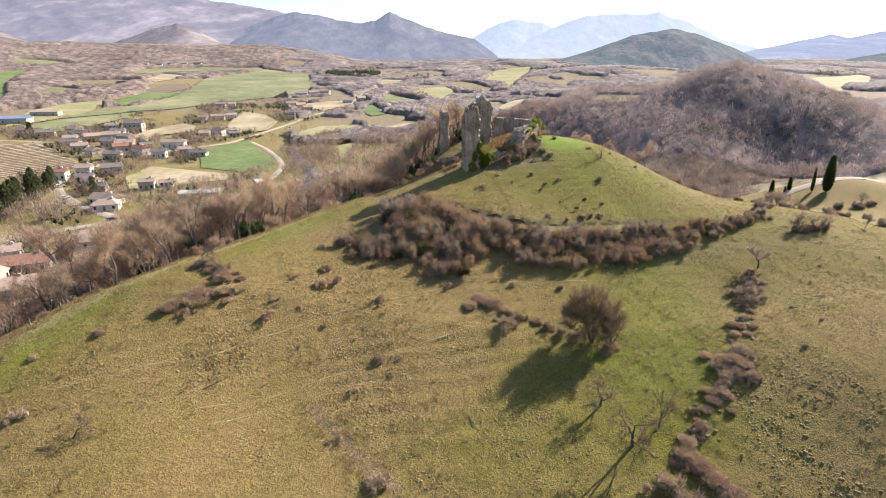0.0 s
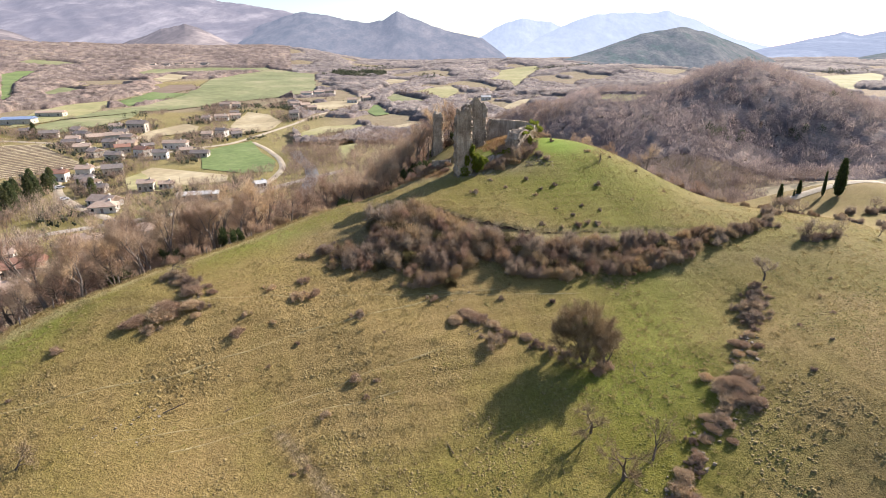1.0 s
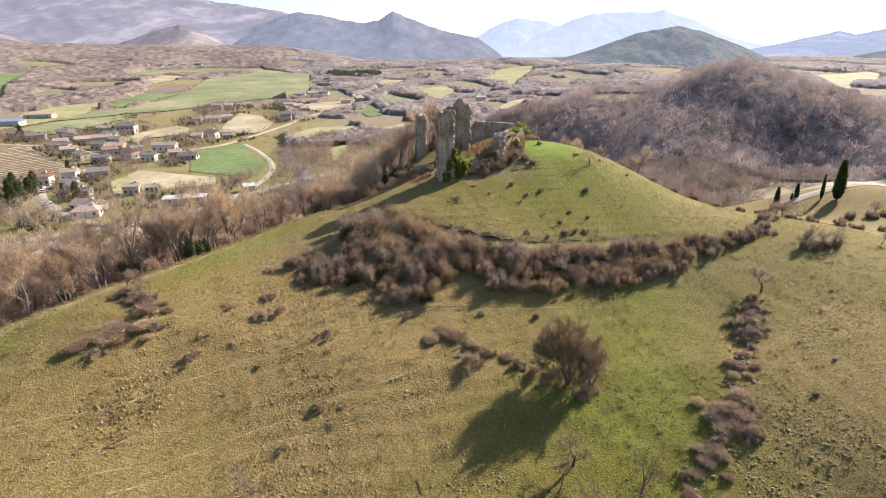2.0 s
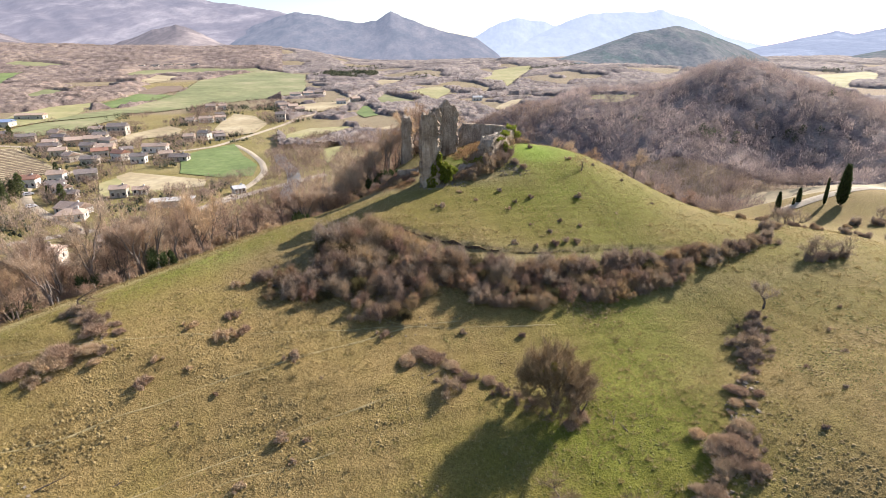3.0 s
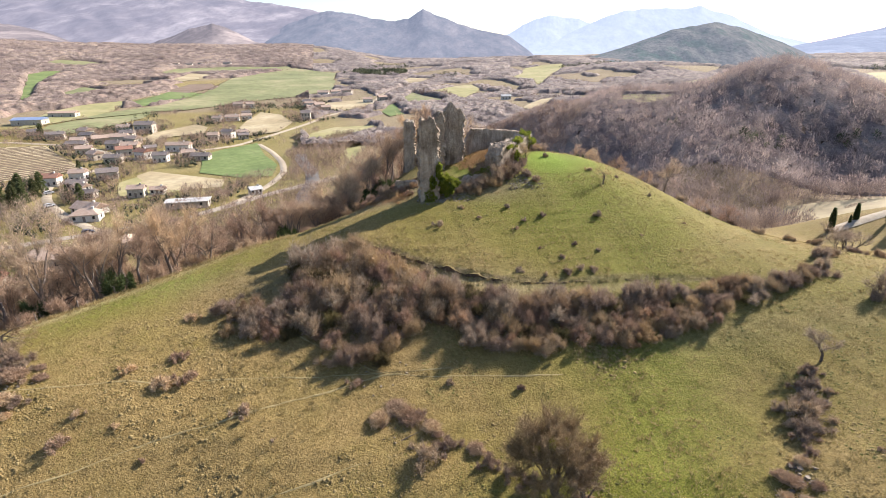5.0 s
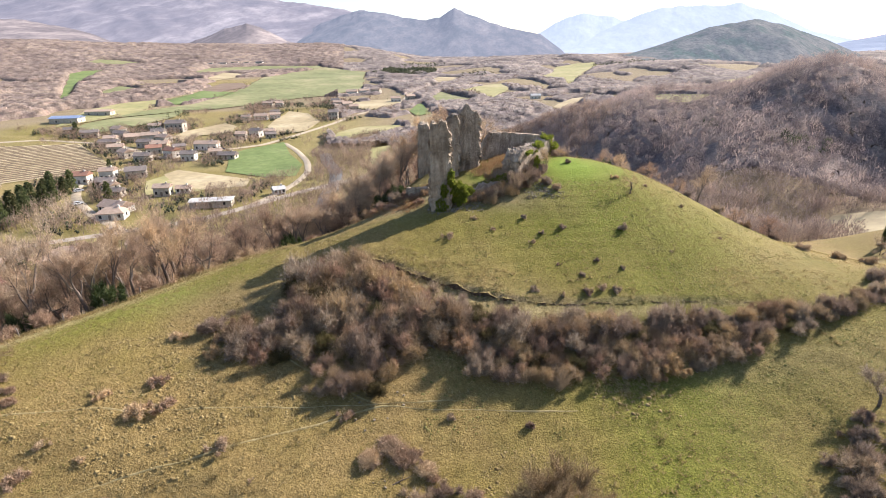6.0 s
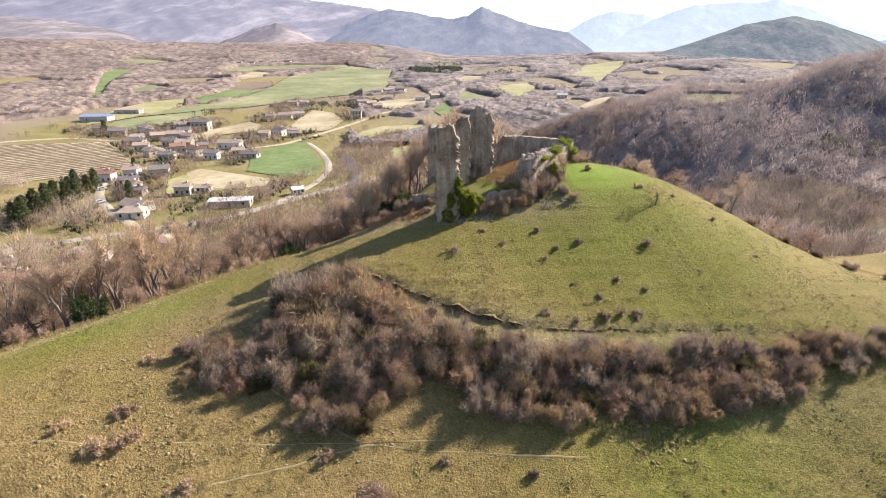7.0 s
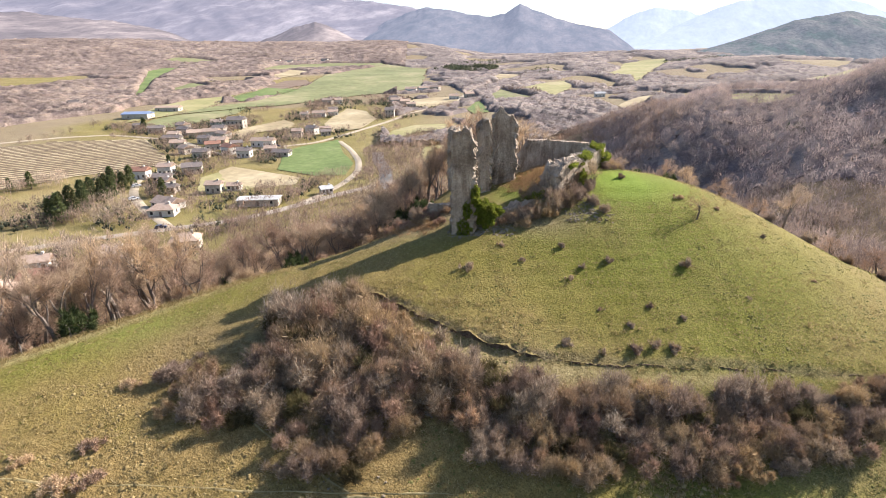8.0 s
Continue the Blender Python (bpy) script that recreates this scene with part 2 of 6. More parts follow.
gx = axis([(-4600, -1500, 100), (-1500, -900, 30), (-900, -300, 20), (-300, -80, 6), (-80, -52, 1.0), (-52, 72, 0.5), (72, 110, 1.0), (110, 330, 5), (330, 900, 20), (900, 4700, 100)])
gy = axis([(-900, -60, 60), (-60, 25, 4), (25, 34, 1.0), (34, 112, 0.5), (112, 140, 1.0), (140, 420, 4), (420, 1200, 15), (1200, 1800, 30), (1800, 4800, 90)])
mx, my = np.meshgrid(gx, gy)


def near_relief(x, y):
    """Hummocks of the pasture, and the worn bank above the path at the mound's foot."""
    near = bump(x, y, 10, 75, 90, 80)
    z = near * (0.10 * wave(x, y, 2.2) + 0.05 * wave(x, y, 0.8, 2.0) + 0.045 * wave(x, y, 0.36, 4.0))
    z = z + 0.08 * near * np.sin(height(x, y) * 9 + 2.2 * wave(x, y, 6.0, 1.0)) * (0.4 + 0.6 * bump(x, y, -10, 55, 30, 22))
    rim = np.interp(x, [-3, 0.4, 3.5, 6.9, 10.1, 12.6, 15, 21.4, 30.5, 41.8, 47], [87.4, 86.2, 84.9, 83.8, 83.0, 82.5, 82.6, 83.4, 85.4, 86.6, 86.2])
    off = y - rim + 0.25 * wave(x, y, 0.9, 7.0)
    amount = np.interp(x, [-7, -3, 12, 20, 47, 55], [0, 1, 1, 0.5, 0.3, 0])
    return z + amount * (0.40 * smooth(off, -0.3, 0.2) * np.exp(-np.maximum(off, 0) / 4) - 0.10 * bump(off, 0 * off, -0.9, 0, 0.8, 1))


def beside(points, x, y):
    """Distance from a line in plan."""
    best = np.full(np.shape(x), 1e9)
    for (ax, ay), (bx, by) in zip(points, points[1:]):
        t = np.clip(((x - ax) * (bx - ax) + (y - ay) * (by - ay)) / ((bx - ax) ** 2 + (by - ay) ** 2), 0, 1)
        best = np.minimum(best, np.hypot(x - ax - t * (bx - ax), y - ay - t * (by - ay)))
    return best


mz = height(mx, my) + near_relief(mx, my)
ground = tagged(sheet("ground", gx, gy, mz, GROUND), "rough winter pasture and valley floor, green and straw coloured", "ground", kind="structure")
green = (0.18 + 0.6 * bump(mx, my, 28, 66, 9, 26, -8) + 0.7 * bump(mx, my, 20, 52, 13, 9) + 0.6 * bump(mx, my, 25, 102, 28, 22) + 0.4 * bump(mx, my, 8, 42, 16, 9)
         + 0.9 * bump(mx, my, 22, 112, 7, 6) + 0.3 * bump(mx, my, 8, 95, 10, 8) + 0.75 * bump(mx, my, -24, 77, 5, 15, -35) + 0.55 * bump(mx, my, -41, 52, 4, 14, -20)
         + 0.35 * bump(mx, my, 56, 80, 20, 14) - 0.25 * bump(mx, my, -8, 58, 20, 18) - 0.15 * bump(mx, my, 46, 50, 14, 14))
leftward = -0.84 * (mx + 45) + 0.54 * (my - 45)
backward = 0.25 * (mx - 10) + 0.97 * (my - 125)
wild = np.clip(smooth(leftward, 4, 14) + smooth(backward, -4, 6) * (mx < 62) + smooth(backward, 30, 60), 0, 1) * 0.75
rim = [(-3, 87.2), (0.4, 86.1), (3.5, 84.8), (6.9, 83.7), (10.1, 82.9), (12.6, 82.4), (16, 82.7)]
# beyond the slope: olive meadows, with brown litter under the woods
vale = smooth(leftward, 95, 125) * smooth(my, 60, 120)
village = np.exp(-((mx + 190) / 150) ** 2 - ((my - 330) / 190) ** 2)
litter = np.clip(0.35 * np.maximum(smooth(-wave(mx, my, 70, 2), -0.32, -0.12), smooth(np.hypot(mx, my), 1050, 1150)) + 0.08 + 0.2 * wave(mx, my, 22.0, 5.0), 0, 0.85) * (1 - smooth(village, 0.3, 0.6)) + (0.16 + 0.16 * wave(mx, my, 14.0, 4.0)) * smooth(village, 0.3, 0.6)
wild = wild * (1 - vale) + np.clip(litter, 0, 1) * vale
green = green + vale * (0.42 + 0.35 * wave(mx, my, 33.0, 8.0))
wild = np.maximum(wild, 0.55 * (1 - smooth(beside(rim, mx, my), 0.1, 0.45)))
wild = np.maximum(wild, 0.35 * (1 - smooth(beside([(15, 82.6), (21.4, 83.4), (30.5, 85.4), (47, 86.2)], mx, my), 0.1, 0.7)))
wild = np.maximum(wild, 0.6 * (1 - smooth(beside([(-13, 46.8), (-10, 44.2), (-7.3, 41.3), (-3.9, 38.5)], mx, my), 0.2, 0.9)))
wild = np.maximum(wild, 0.5 * bump(mx, my, 13, 79, 30, 4))
wild = np.maximum(wild, 0.5 * bump(mx, my, -4, 78, 10, 5))
wild = np.maximum(wild, 0.85 * bump(mx, my, -1.5, 102.5, 5.5, 4.5))
wild = np.maximum(wild, 0.7 * bump(mx, my, 12.0, 101.5, 5.5, 3))
trails = [[(-38, 43), (-24.3, 50.7), (-20.7, 53.8), (-14.8, 57.8), (-8.6, 61.5), (-1.6, 65.9), (3.7, 68.7), (9.6, 69.4), (20.6, 71.0)],
          [(-27.5, 42.5), (-18.8, 46.6), (-7.0, 54.2), (3.0, 59.5)], [(-34, 57), (-20, 62.5), (-8, 66), (3.7, 68.9), (10, 70.4)], [(3, 68.7), (-4, 71), (-9, 72.5)], [(22, 41), (28, 36)], [(-22, 43), (-10, 50), (-2, 53)]]
straw = np.zeros_like(mx)
straw = np.maximum(straw, 0.7 * (1 - smooth(np.abs(leftward - 3.5), 0.5, 2.5)) * bump(mx, my, -30, 68, 40, 40))
straw = np.maximum(straw, 0.45 * smooth(leftward, 60, 120) * np.clip(0.25 + 0.7 * wave(mx, my, 25.0, 6.0), 0, 1))
straw = np.maximum(straw, 0.4 * (1 - smooth(np.abs(beside([(a, b - 1.5) for a, b in rim] + [(21.4, 82.0), (30.5, 84.0)], mx, my)), 0.3, 1.1)))
straw = np.clip(np.maximum(straw, 0.3 * vale * (1 - smooth(np.abs(wave(mx, my, 9.0, 3.0)), 0.0, 0.9))), 0, 1)
colours = np.stack([np.clip(green, 0, 1), wild, straw, np.ones_like(mx)], -1).reshape(-1, 4)
layer = ground.data.color_attributes.new("cover", "FLOAT_COLOR", "POINT")
layer.data.foreach_set("color", colours.ravel())
lush = (0.5 * bump(mx, my, 10.0, 106.5, 3.0, 2.5) + 0.9 * bump(mx, my, 23.0, 110.5, 6.0, 5.0) + 0.22 * bump(mx, my, 21, 55, 7, 5) + 0.35 * bump(mx, my, -41, 52, 3, 9, -20) + 0.3 * bump(mx, my, -23, 79, 3.5, 12, -35)
        + 0.25 * bump(mx, my, 30, 70, 7, 16, -8) + 0.2 * bump(mx, my, 24, 100, 12, 10)) * (0.8 + 0.3 * wave(mx, my, 1.7, 3.0))
fall = 0.45 * vale * (1 - smooth(village, 0.25, 0.5)) * np.where(mx > -130, 0.9 * smooth(my, 330, 420), 0.9 * np.maximum(smooth(-wave(mx, my, 70, 2), -0.3, -0.14), smooth(np.hypot(mx, my), 1050, 1150)))
layer = ground.data.attributes.new("litter", "FLOAT", "POINT")
layer.data.foreach_set("value", np.clip(fall, 0, 1).ravel())
layer = ground.data.attributes.new("lush", "FLOAT", "POINT")
layer.data.foreach_set("value", np.clip(lush, 0, 1).ravel())


# ---- the worn earth bank above the path ----
def earth_bank():
    """A ragged face of bare earth under a lip of turf, lower towards its end."""
    g = np.random.default_rng(8)
    xs = np.arange(-4.0, 47.0, 0.22)
    line = np.interp(xs, [-3, 0.4, 3.5, 6.9, 10.1, 12.6, 15, 21.4, 30.5, 41.8, 47], [87.4, 86.2, 84.9, 83.8, 83.0, 82.5, 82.6, 83.4, 85.4, 86.6, 86.2]) - 0.25 * wave(xs, xs * 0 + 84, 0.9, 7.0)
    tall = np.interp(xs, [-4, -2, 3, 10, 14, 17, 24, 35, 47], [0.0, 0.25, 0.42, 0.42, 0.36, 0.20, 0.14, 0.12, 0.0]) * (0.75 + 0.75 * wave(xs, xs * 0.3, 0.55, 3.0)) + g.normal(0, 0.03, len(xs))
    tall = np.clip(tall, 0, 0.9)
    rows = []
    for back, up in ((-0.42, -0.12), (-0.34, 0.35), (-0.30, 0.75), (-0.36, 1.0)):
        ys = line + back + g.normal(0, 0.05, len(xs))
        base = height(xs, line - 0.45) + near_relief(xs, line - 0.45)
        rows.append(np.stack([xs + g.normal(0, 0.03, len(xs)), ys, base + tall * up + g.normal(0, 0.02, len(xs))], -1))
    lip = rows[-1]
    turf = [lip + (0, 0.0, -0.02)]
    for back in (0.0, 0.4):
        ys = line + back
        turf.append(np.stack([xs, ys, np.where(back > 0.2, height(xs, ys) + near_relief(xs, ys) - 0.12, lip[:, 2] - 0.03)], -1))
    n = len(xs)

    def strip(name, rows, mat, label, category):
        verts = np.concatenate(rows)
        faces = [(j * n + i, j * n + i + 1, (j + 1) * n + i + 1, (j + 1) * n + i) for j in range(len(rows) - 1) for i in range(n - 1)]
        return tagged(mesh_object(name, verts, faces, mat), label, category, kind="structure")
    strip("earth_bank", rows, EARTH, "low worn bank of bare brown earth above the path", "bank")
    lip_ob = strip("turf_lip", turf, GROUND, "grassy lip over the worn earth bank", "bank")
    shade = lip_ob.data.color_attributes.new("cover", "FLOAT_COLOR", "POINT")
    shade.data.foreach_set("color", np.tile((0.55, 0.25, 0.0, 1.0), (len(lip_ob.data.vertices), 1)).ravel())


earth_bank()


def frame_of(d):
    d = np.asarray(d, float)
    d = d / np.linalg.norm(d)
    side = np.cross(d, (0.31, 0.55, 0.77))
    side /= np.linalg.norm(side)
    return d, side, np.cross(d, side)


def limb_mesh(limbs):
    """Tapered limbs (start, end, radius at each) as one list of verts and faces."""
    verts, faces = [], []
    for a, b, ra, rb in limbs:
        d, s, u = frame_of(np.asarray(b) - np.asarray(a))
        n = 6 if ra > 0.07 else 4 if ra > 0.025 else 3
        k = len(verts)
        for p, r in ((a, ra), (b, rb)):
            for i in range(n):
                w = 2 * math.pi * i / n
                verts.append(np.asarray(p) + r * (math.cos(w) * s + math.sin(w) * u))
        faces += [(k + i, k + (i + 1) % n, k + n + (i + 1) % n, k + n + i) for i in range(n)]
    return verts, faces


def blade_mesh(start, way, width, rng):
    """Thin triangles from start along way: twigs, or leaves when broad."""
    start, way = np.asarray(start), np.asarray(way)
    side = np.cross(way, rng.normal(size=way.shape))
    side = side / (np.linalg.norm(side, axis=1, keepdims=True) + 1e-9) * np.asarray(width).reshape(-1, 1) / 2
    verts = np.stack([start - side, start + side, start + way], 1).reshape(-1, 3)
    return verts, np.arange(len(verts)).reshape(-1, 3)


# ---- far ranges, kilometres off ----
# Slope material with the distance haze put in as a tinted emission.
def haze_glow_slope(name, colours, haze_glow, strength, scale, spread=0.1, mottle=0.24):
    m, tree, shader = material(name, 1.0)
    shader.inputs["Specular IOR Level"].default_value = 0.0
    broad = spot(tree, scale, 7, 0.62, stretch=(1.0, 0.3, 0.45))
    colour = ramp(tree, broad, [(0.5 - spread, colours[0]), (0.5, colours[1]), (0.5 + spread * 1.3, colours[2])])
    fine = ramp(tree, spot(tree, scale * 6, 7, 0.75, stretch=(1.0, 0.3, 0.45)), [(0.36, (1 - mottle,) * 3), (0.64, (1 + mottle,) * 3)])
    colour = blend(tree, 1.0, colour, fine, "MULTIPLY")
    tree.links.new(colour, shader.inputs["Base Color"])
    # haze tint and slope colour mixed, glowing without any lamp
    light = blend(tree, 0.18 + mottle * 0.5, haze_glow, colour)
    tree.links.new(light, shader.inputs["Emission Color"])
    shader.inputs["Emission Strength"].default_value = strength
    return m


def mountain(profile, radius, depth, mat, label, rough=0.1, rock=0.0):
    """A range seen along the horizon: profile holds (bearing, angle of height) of its crest, in degrees."""
    bearing, lift = np.array(profile).T
    az = np.linspace(bearing[0], bearing[-1], 220)
    top = np.interp(az, bearing, lift)
    crest = 44 + radius * np.tan(np.radians(top))
    s = np.linspace(0, 1, 46)
    pad = np.pad(crest, 18, mode="edge")
    rounded = np.convolve(pad, np.hanning(37) / np.hanning(37).sum(), mode="valid")
    rows = []
    ragged = (crest - 40) * 0.04 * np.array([noise.fractal(Vector((w * 0.7, radius, 0)), 0.9, 2.1, 4) for w in az])
    for k in s:
        r = radius - depth * (1 - k)
        gully = np.array([noise.fractal(Vector((w * radius * 0.0175 / 330, k * depth / 420 + 0.10 * w, radius * 0.01)), 0.85, 2.1, 5) for w in az])
        x, y = 1 + r * np.sin(np.radians(az)), r * np.cos(np.radians(az))
        foot = height(x, y) - 25
        rise = rounded + (crest - rounded) * smooth(k, 0.55, 1.0) - foot
        z = foot + rise * k ** 1.1 + ragged * smooth(k, 0.7, 1.0) + rough * rise * gully * math.sin(math.pi * min(1.0, k)) ** 0.7
        if rock:
            z = z + rise * rock * (smooth(k + 0.10 * gully, 0.60, 0.70) - smooth(k, 0.5, 1.0)) * (0.5 + gully)
        rows.append(np.stack([x, y, z], -1))
    for r, drop in ((radius + depth * 0.3, 0.4), (radius + depth * 0.8, 1.0)):
        x, y = 1 + r * np.sin(np.radians(az)), r * np.cos(np.radians(az))
        rows.append(np.stack([x, y, crest + ragged + (height(x, y) - 25 - crest - ragged) * drop], -1))
    verts = np.concatenate(rows)
    n = len(az)
    faces = [(j * n + i, j * n + i + 1, (j + 1) * n + i + 1, (j + 1) * n + i) for j in range(len(rows) - 1) for i in range(n - 1)]
    return tagged(mesh_object("backdrop", verts, faces, mat, shade=True), label, "mountain", kind="structure")


# each range: own colours, then the painted haze tint and its emission strength
FAR_ROCK = haze_glow_slope("far_rock_slope", ((0.05, 0.048, 0.055), (0.08, 0.072, 0.077), (0.20, 0.18, 0.175)), (0.35, 0.355, 0.44), 0.45, 0.006, 0.16)
FAR_RIDGE = haze_glow_slope("far_brown_ridge", ((0.06, 0.052, 0.05), (0.095, 0.08, 0.075), (0.22, 0.185, 0.165)), (0.29, 0.275, 0.32), 0.36, 0.010, 0.16)
FAR_BLUE = haze_glow_slope("far_wooded_slope", ((0.04, 0.045, 0.052), (0.065, 0.064, 0.07), (0.11, 0.10, 0.10)), (0.32, 0.355, 0.445), 0.44, 0.016, 0.16)
FAR_PALE = haze_glow_slope("farthest_slope", ((0.09, 0.10, 0.11), (0.10, 0.11, 0.12), (0.115, 0.12, 0.13)), (0.64, 0.72, 0.87), 0.56, 0.004)
# nearer hills and plateau edge also glow: their haze is painted as emission
FAR_HILL = haze_glow_slope("hazy_wooded_hill", ((0.035, 0.055, 0.04), (0.075, 0.075, 0.065), (0.105, 0.098, 0.085)), (0.28, 0.31, 0.365), 0.43, 0.035, 0.13, 0.5)
FAR_BROWN = haze_glow_slope("hazy_brown_wood", ((0.10, 0.08, 0.075), (0.15, 0.118, 0.108), (0.23, 0.18, 0.155)), (0.34, 0.30, 0.32), 0.28, 0.015)
FAR_SNOW = haze_glow_slope("hazy_slope_with_snow", ((0.07, 0.08, 0.10), (0.09, 0.10, 0.12), (0.20, 0.21, 0.23)), (0.46, 0.52, 0.66), 0.47, 0.010, 0.2)

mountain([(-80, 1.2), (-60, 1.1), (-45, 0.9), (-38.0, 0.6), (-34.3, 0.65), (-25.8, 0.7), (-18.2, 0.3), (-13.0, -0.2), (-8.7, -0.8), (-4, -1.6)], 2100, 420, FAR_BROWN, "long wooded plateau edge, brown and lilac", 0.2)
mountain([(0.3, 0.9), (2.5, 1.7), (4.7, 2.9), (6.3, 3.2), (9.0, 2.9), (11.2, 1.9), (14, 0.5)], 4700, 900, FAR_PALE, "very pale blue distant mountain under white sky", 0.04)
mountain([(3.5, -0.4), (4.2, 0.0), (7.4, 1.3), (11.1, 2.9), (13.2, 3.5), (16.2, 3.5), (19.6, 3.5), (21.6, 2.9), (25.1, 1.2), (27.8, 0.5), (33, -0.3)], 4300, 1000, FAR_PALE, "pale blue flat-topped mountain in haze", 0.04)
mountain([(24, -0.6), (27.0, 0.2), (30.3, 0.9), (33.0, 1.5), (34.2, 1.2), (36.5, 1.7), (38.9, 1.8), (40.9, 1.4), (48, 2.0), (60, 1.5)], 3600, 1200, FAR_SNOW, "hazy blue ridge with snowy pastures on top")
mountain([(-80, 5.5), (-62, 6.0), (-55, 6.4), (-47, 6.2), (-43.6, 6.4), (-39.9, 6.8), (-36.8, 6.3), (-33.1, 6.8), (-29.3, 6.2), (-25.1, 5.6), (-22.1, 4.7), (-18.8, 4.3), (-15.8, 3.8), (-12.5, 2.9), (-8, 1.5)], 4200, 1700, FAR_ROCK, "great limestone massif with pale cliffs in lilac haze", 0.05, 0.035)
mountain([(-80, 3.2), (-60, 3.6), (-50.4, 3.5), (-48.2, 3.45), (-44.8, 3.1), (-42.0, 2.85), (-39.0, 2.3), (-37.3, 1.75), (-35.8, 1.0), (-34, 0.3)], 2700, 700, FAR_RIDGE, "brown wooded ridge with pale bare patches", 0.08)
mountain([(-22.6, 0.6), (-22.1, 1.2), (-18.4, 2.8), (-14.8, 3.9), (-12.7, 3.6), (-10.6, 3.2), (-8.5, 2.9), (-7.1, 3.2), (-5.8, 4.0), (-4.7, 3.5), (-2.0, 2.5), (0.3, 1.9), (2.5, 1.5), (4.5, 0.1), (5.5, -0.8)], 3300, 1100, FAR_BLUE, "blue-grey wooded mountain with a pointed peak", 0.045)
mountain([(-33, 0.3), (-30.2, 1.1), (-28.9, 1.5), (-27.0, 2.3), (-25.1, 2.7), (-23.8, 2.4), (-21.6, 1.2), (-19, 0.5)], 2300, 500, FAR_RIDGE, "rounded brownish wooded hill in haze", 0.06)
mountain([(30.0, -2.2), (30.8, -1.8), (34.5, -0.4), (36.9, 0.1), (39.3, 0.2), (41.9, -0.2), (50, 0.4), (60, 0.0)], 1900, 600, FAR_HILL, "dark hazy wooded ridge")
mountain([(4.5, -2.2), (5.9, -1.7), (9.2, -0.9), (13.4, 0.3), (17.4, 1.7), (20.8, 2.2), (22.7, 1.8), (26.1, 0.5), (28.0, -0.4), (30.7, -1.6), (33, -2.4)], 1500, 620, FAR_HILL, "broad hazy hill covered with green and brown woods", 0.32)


# ---- plants ----
PALE_BARK = plain("pale_shrub_bark", [(0.20, 0.165, 0.135), (0.34, 0.285, 0.235)], 6.0)

def fork(rng, limbs, tips, p, way, length, radius, level, spread, upward):
    """A limb that bends, forks and thins; its last shoots are gathered in tips."""
    steps = 3 if level < 2 else 2
    d = np.array(way, float)
    for k in range(steps):
        d = d + rng.normal(0, 0.16, 3) + np.array((0, 0, upward))
        d /= np.linalg.norm(d)
        q = p + d * length / steps
        r = radius * (1 - 0.35 / steps)
        limbs.append((p, q, radius, r))
        p, radius = q, r
        if level >= 2:
            tips.append((p, d))
        elif k == 1 and level < 3:
            side = d + rng.normal(0, spread, 3)
            fork(rng, limbs, tips, p, side / np.linalg.norm(side), length * 0.62, radius * 0.55, level + 1, spread, upward)
    if level < 3:
        for k in range(rng.integers(2, 4)):
            side = d + rng.normal(0, spread, 3)
            fork(rng, limbs, tips, p, side / np.linalg.norm(side), length * rng.uniform(0.6, 0.82), radius * 0.68, level + 1, spread, upward)


def tree_parts(rng, tall, spread, twigs, twig_len, lean=(0, 0), trunk=0.3, upward=0.08, stems=1):
    limbs, tips = [], []
    for k in range(stems):
        way = np.array((lean[0] + (rng.normal(0, 0.3) if stems > 1 else 0), lean[1] + (rng.normal(0, 0.3) if stems > 1 else 0), 1.0))
        foot = np.array((rng.normal(0, 0.04), rng.normal(0, 0.04), -0.25)) if stems > 1 else np.array((0, 0, -0.25))
        fork(rng, limbs, tips, foot, way / np.linalg.norm(way), tall * 0.36, tall * 0.026 * (trunk / 0.3), 0, spread, upward)
    pts = np.array([t[0] for t in tips])
    dirs = np.array([t[1] for t in tips])
    pick = rng.integers(0, len(pts), twigs)
    way = dirs[pick] + rng.normal(0, 0.65, (twigs, 3)) + np.array((0, 0, 0.25))
    way = way / np.linalg.norm(way, axis=1, keepdims=True) * (twig_len * rng.uniform(0.5, 1.2, (twigs, 1)))
    start = pts[pick] + rng.normal(0, 0.10, (twigs, 3))
    more = start + way * rng.uniform(0.3, 0.9, (twigs, 1))
    way2 = way * 0.6 + rng.normal(0, 0.45, (twigs, 3)) * twig_len
    start, way = np.concatenate([start, more]), np.concatenate([way, way2])
    return limbs, start, way


def bare_tree(seed, tall, spread=0.5, twigs=700, twig_len=0.8, lean=(0, 0), mat=None, width=0.035, trunk=0.3, stems=1, name="tree", label="", upward=0.08, bark=None):
    rng = np.random.default_rng(seed)
    limbs, start, way = tree_parts(rng, tall, spread, twigs, twig_len, lean, trunk, upward, stems)
    top = new(name)
    verts, faces = limb_mesh(limbs)
    mesh_object("trunk", verts, faces, bark or BARK, top)
    verts, faces = blade_mesh(start, way, np.full(len(start), width), rng)
    mesh_object("crown", verts, faces, mat or TWIG, top)
    return tagged(top, label or "bare brown winter tree with fine twigs", "tree")


